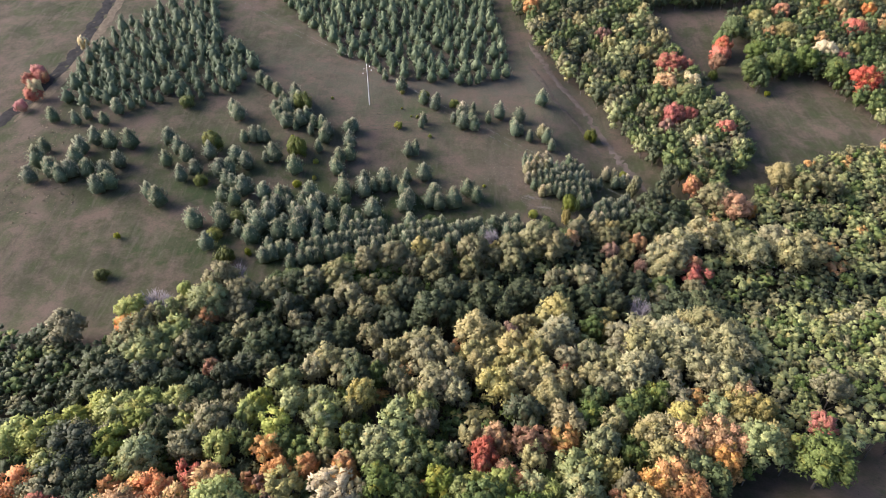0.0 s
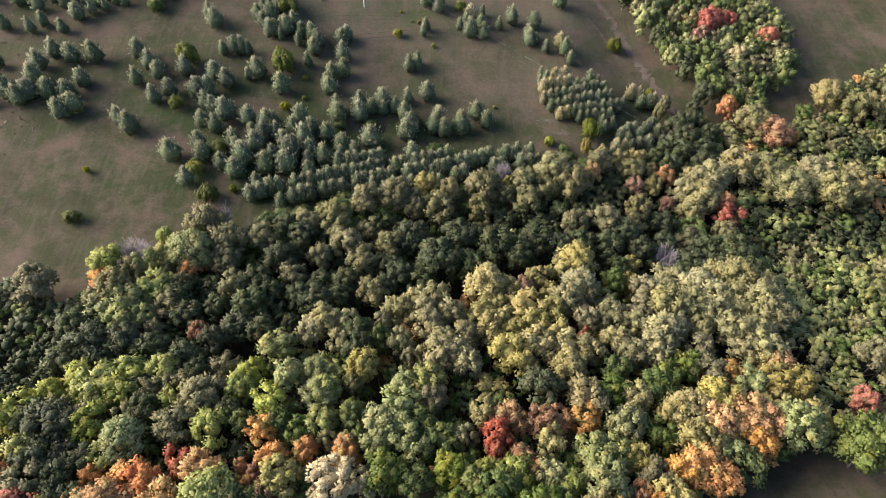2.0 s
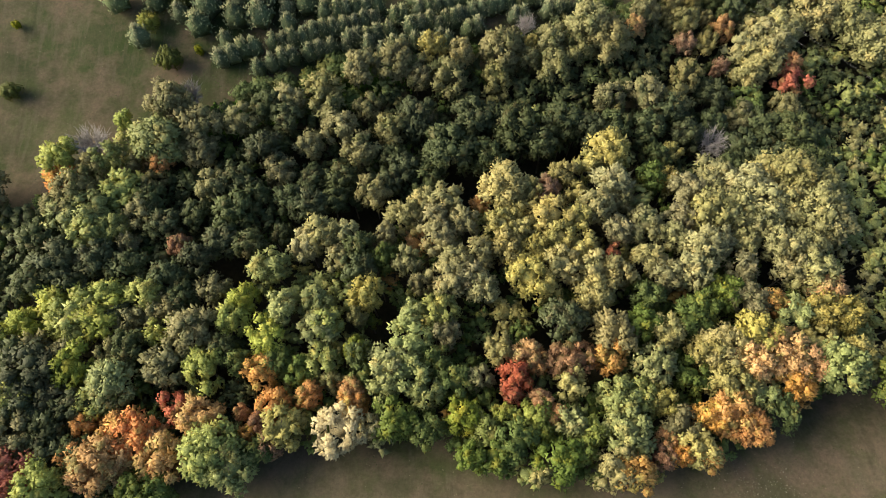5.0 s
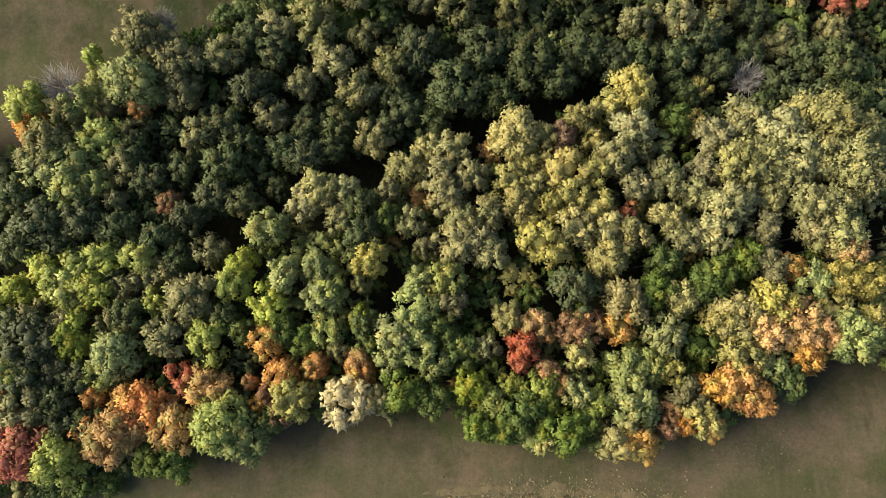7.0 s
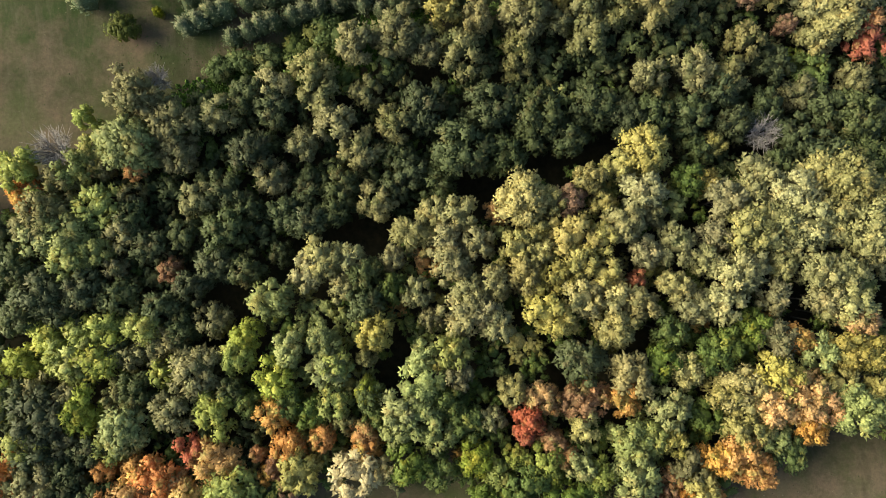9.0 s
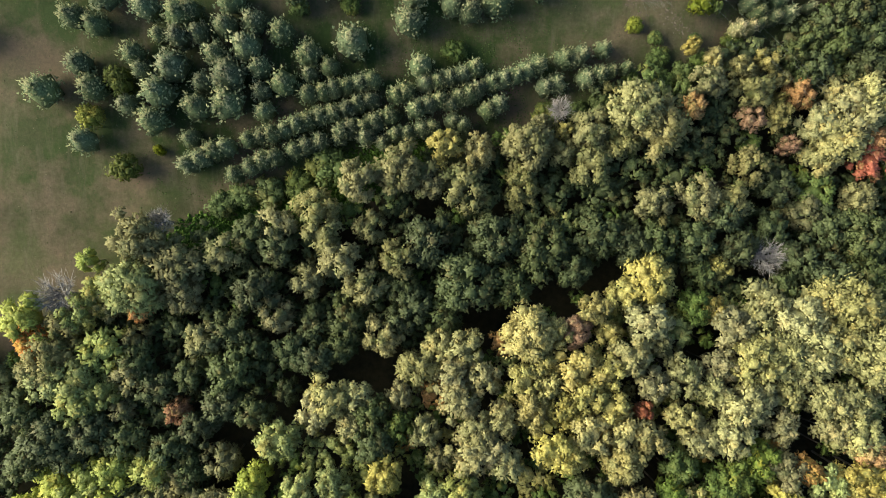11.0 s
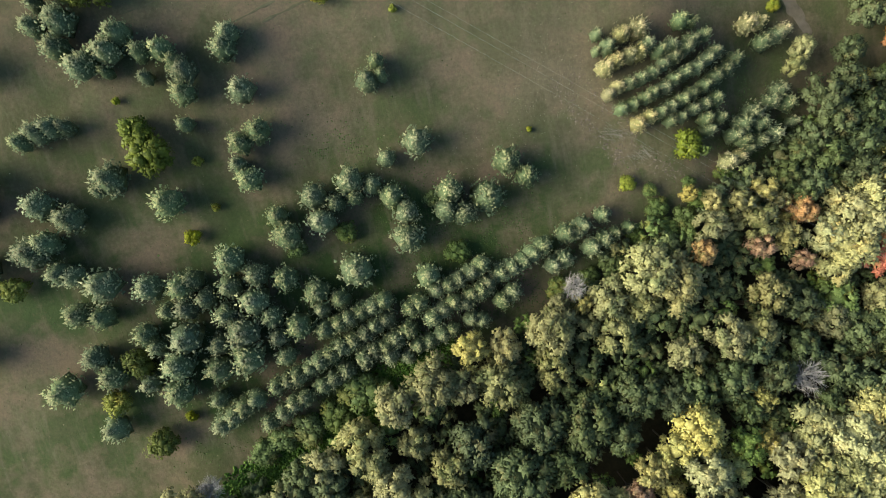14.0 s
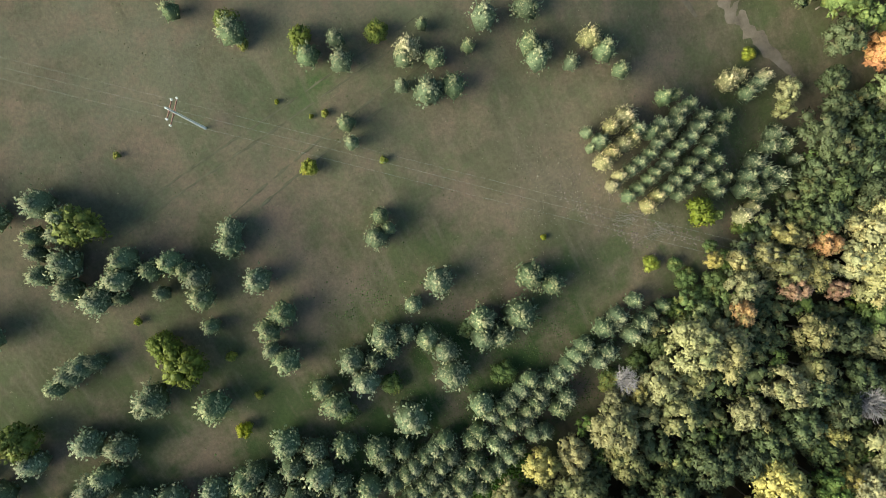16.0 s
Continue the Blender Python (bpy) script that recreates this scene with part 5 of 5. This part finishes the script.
tufts("lush_grass", 70000, 27, 0.085, (-48, 48, 88, 134), lambda x, y: open_meadow(x, y) and chance.random() < min(0.95, 0.9 * blotch(x, y, -8, 108, 16, 7) + 0.9 * blotch(x, y, -24, 97, 12, 4) + 0.8 * blotch(x, y, 8, 106, 12, 3.5) + 0.5 * blotch(x, y, 34, 117, 7, 4) + 0.8 * blotch(x, y, 38.2, 122.6, 3, 4) + 0.8 * blotch(x, y, 39.1, 113.7, 3, 4) + 0.8 * blotch(x, y, 36.4, 110.4, 3, 3) + 0.8 * blotch(x, y, 1.6, 114.3, 6, 3) + 0.8 * blotch(x, y, -7.6, 120.4, 4, 3) + 0.8 * blotch(x, y, -12.4, 127.0, 4, 3)), LUSH, "dark green lush grass between young pines", "grass", 0.8)
tufts("dry_weeds", 2600, 22, 0.05, (-60, 60, 25, 175), lambda x, y: open_meadow(x, y) and chance.random() < 0.35, PALE_WEED, "pale dry weed heads in the meadow", "weeds", 1.6)
tufts("dry_weeds", 12000, 23, 0.06, (0, 30, 118, 142), lambda x, y: chance.random() < 0.5 * blotch(x, y, 13, 131, 4, 4) + 0.35 * blotch(x, y, 14, 127, 7, 3) + 0.25 * blotch(x, y, 2, 122, 6, 3), PALE_WEED, "patch of pale dry weed heads in the meadow", "weeds", 1.6)
tufts("dry_weeds", 7000, 24, 0.06, (22, 46, 34, 46), lambda x, y: chance.random() < 0.6 * blotch(x, y, 32.5, 40.5, 4, 2.2), PALE_WEED, "patch of pale dry weed heads in the meadow", "weeds", 1.6)
tufts("straw_grass", 60000, 25, 0.1, (-6, 32, 22, 40), lambda x, y: chance.random() < 0.8 * blotch(x, y, 8, 33.5, 9, 2.2) + 0.6 * blotch(x, y, 18, 31, 8, 3.5), STRAW, "patch of straw-coloured dry grass", "grass", 1.2)
# dry straw by the lane; its light colour also paints sunlit patches there
tufts("straw_grass", 9000, 26, 0.16, (-110, -60, 100, 160), lambda x, y: chance.random() < 0.5 * blotch(x, y, -86, 118, 7, 8) + 0.5 * blotch(x, y, -92, 136, 6, 6), STRAW, "patch of straw-coloured dry grass", "grass", 1.2)


def beside(x, y, ax, ay, bx, by):
    """Distance of a place from a straight line across the meadow."""
    k = min(1, max(0, ((x - ax) * (bx - ax) + (y - ay) * (by - ay)) / ((bx - ax) ** 2 + (by - ay) ** 2)))
    return math.hypot(x - ax - k * (bx - ax), y - ay - k * (by - ay))


# rank green growth between the pine rows and the wood, and churned soil beside the sunlit-yellow pines
RANK = tuft_material("rank_green_growth", [(0.1, (0.043, 0.08, 0.015)), (0.6, (0.07, 0.122, 0.023)), (0.95, (0.11, 0.165, 0.036))])
SOIL = tuft_material("churned_soil", [(0.1, (0.085, 0.066, 0.055)), (0.6, (0.11, 0.087, 0.074)), (0.95, (0.15, 0.122, 0.107))])
tufts("rank_grass", 46000, 28, 0.2, (-42, -3, 84, 106), lambda x, y: chance.random() < math.exp(-(beside(x, y, -37, 89, -8, 100.5) / 2.6) ** 4), RANK, "rank dark green grass and ferns along the wood", "grass", 1.3)
tufts("churned_soil", 26000, 29, 0.1, (6, 32, 110, 136), lambda x, y: chance.random() < 0.7 * math.exp(-(beside(x, y, 15.5, 127.5, 20, 119.5) / 1.9) ** 2) + 0.4 * math.exp(-(beside(x, y, 20, 119.5, 26, 114.5) / 1.3) ** 2), SOIL, "bare churned pinkish-brown soil beside the sunlit-yellow pines", "soil", 0.4)


def brushwood(x, y, length, seed):
    """A heap of thin cut branches."""
    rng = np.random.default_rng(seed)
    out = []
    for _ in range(34):
        a, r = rng.uniform(0.2, 1.2), length * (0.4 + 0.6 * rng.random())
        c = rng.normal(scale=0.35 * length, size=2) * np.array([1.0, 0.35])
        d = np.array([math.cos(a), -math.sin(a)]) * r / 2
        z0 = 0.08 + 0.2 * rng.random()
        out.append(tube((c[0] - d[0], c[1] - d[1], z0), (c[0] + d[0], c[1] + d[1], z0 + 0.1 * rng.random()), 0.012, 0.006, 4))
    ob = new("brushwood", mesh_from("brushwood", *gather(out), BRUSH))
    ob.matrix_basis = pose(x, y, float(relief(x, y)))
    return tagged(ob, "small heap of bleached cut branches lying in grass", "brushwood")


brushwood(19.5, 121.3, 2.6, 31)
brushwood(22.3, 118.0, 2.2, 32)

# ---- power line ----
def part(name, me, parent, label=""):
    ob = new(name, me)
    ob.parent = parent
    return tagged(ob, label) if label else ob


def power_pole(x, y, z, heading):
    """A tapered concrete pole with two steel crossarms and porcelain insulators."""
    root = new("power_pole")
    part("pole", mesh_from("pole", *gather([tube((0, 0, -0.8), (0, 0, 10.4), 0.15, 0.08, 12)]), CONCRETE), root)
    arms = []
    for height, reach in ((9.7, 0.95), (8.6, 1.35)):
        arm = part("crossarm", mesh_from("crossarm", *gather([tube((-reach, 0, height), (reach, 0, height), 0.06, 0.06, 4), tube((-reach * 0.6, 0, height), (0, 0.1, height - 0.6), 0.03, 0.03, 4), tube((reach * 0.6, 0, height), (0, 0.1, height - 0.6), 0.03, 0.03, 4)]), RUST), root, "rust-red steel crossarm")
        arms += [(-reach, height), (reach, height)]
    arms.append((0.0, 10.4))
    for ax, az in arms:
        rings = [tube((ax, 0, az + 0.02 + 0.08 * k), (ax, 0, az + 0.08 + 0.08 * k), 0.1 - 0.012 * k, 0.06, 10) for k in range(4)]
        part("insulator", mesh_from("insulator", *gather(rings), PORCELAIN), root, "white porcelain insulator")
    root.matrix_basis = pose(x, y, z, 0, 0, heading)
    return tagged(root, "weathered concrete power pole with rusty steel crossarms", "power pole", "poles of the power line"), [root.matrix_basis @ Vector((a, 0, b + 0.36)) for a, b in arms]


LINE = Vector((0.745, -0.667))
stops = [Vector((-18.6, 152.9)) - LINE * 105, Vector((-18.6, 152.9)), Vector((-18.6, 152.9)) + LINE * 150]
tops = [power_pole(p.x, p.y, float(relief(p.x, p.y)), math.degrees(math.atan2(LINE.y, LINE.x)) + 90)[1] for p in stops]


def wire(a, b, sag):
    p = [a.lerp(b, k / 40) - Vector((0, 0, 4 * sag * (k / 40) * (1 - k / 40))) for k in range(41)]
    me = mesh_from("power_line", *gather([tube(p[k], p[k + 1], 0.0055, 0.0055, 4) for k in range(40)]), WIRE)
    return tagged(new("power_line", me), "thin dull aluminium overhead wire between power poles", "power line", "wires of the power line")


for k in (0, 1, 4):
    wire(tops[0][k], tops[1][k], 1.6)
    wire(tops[1][k], tops[2][k], 2.6)
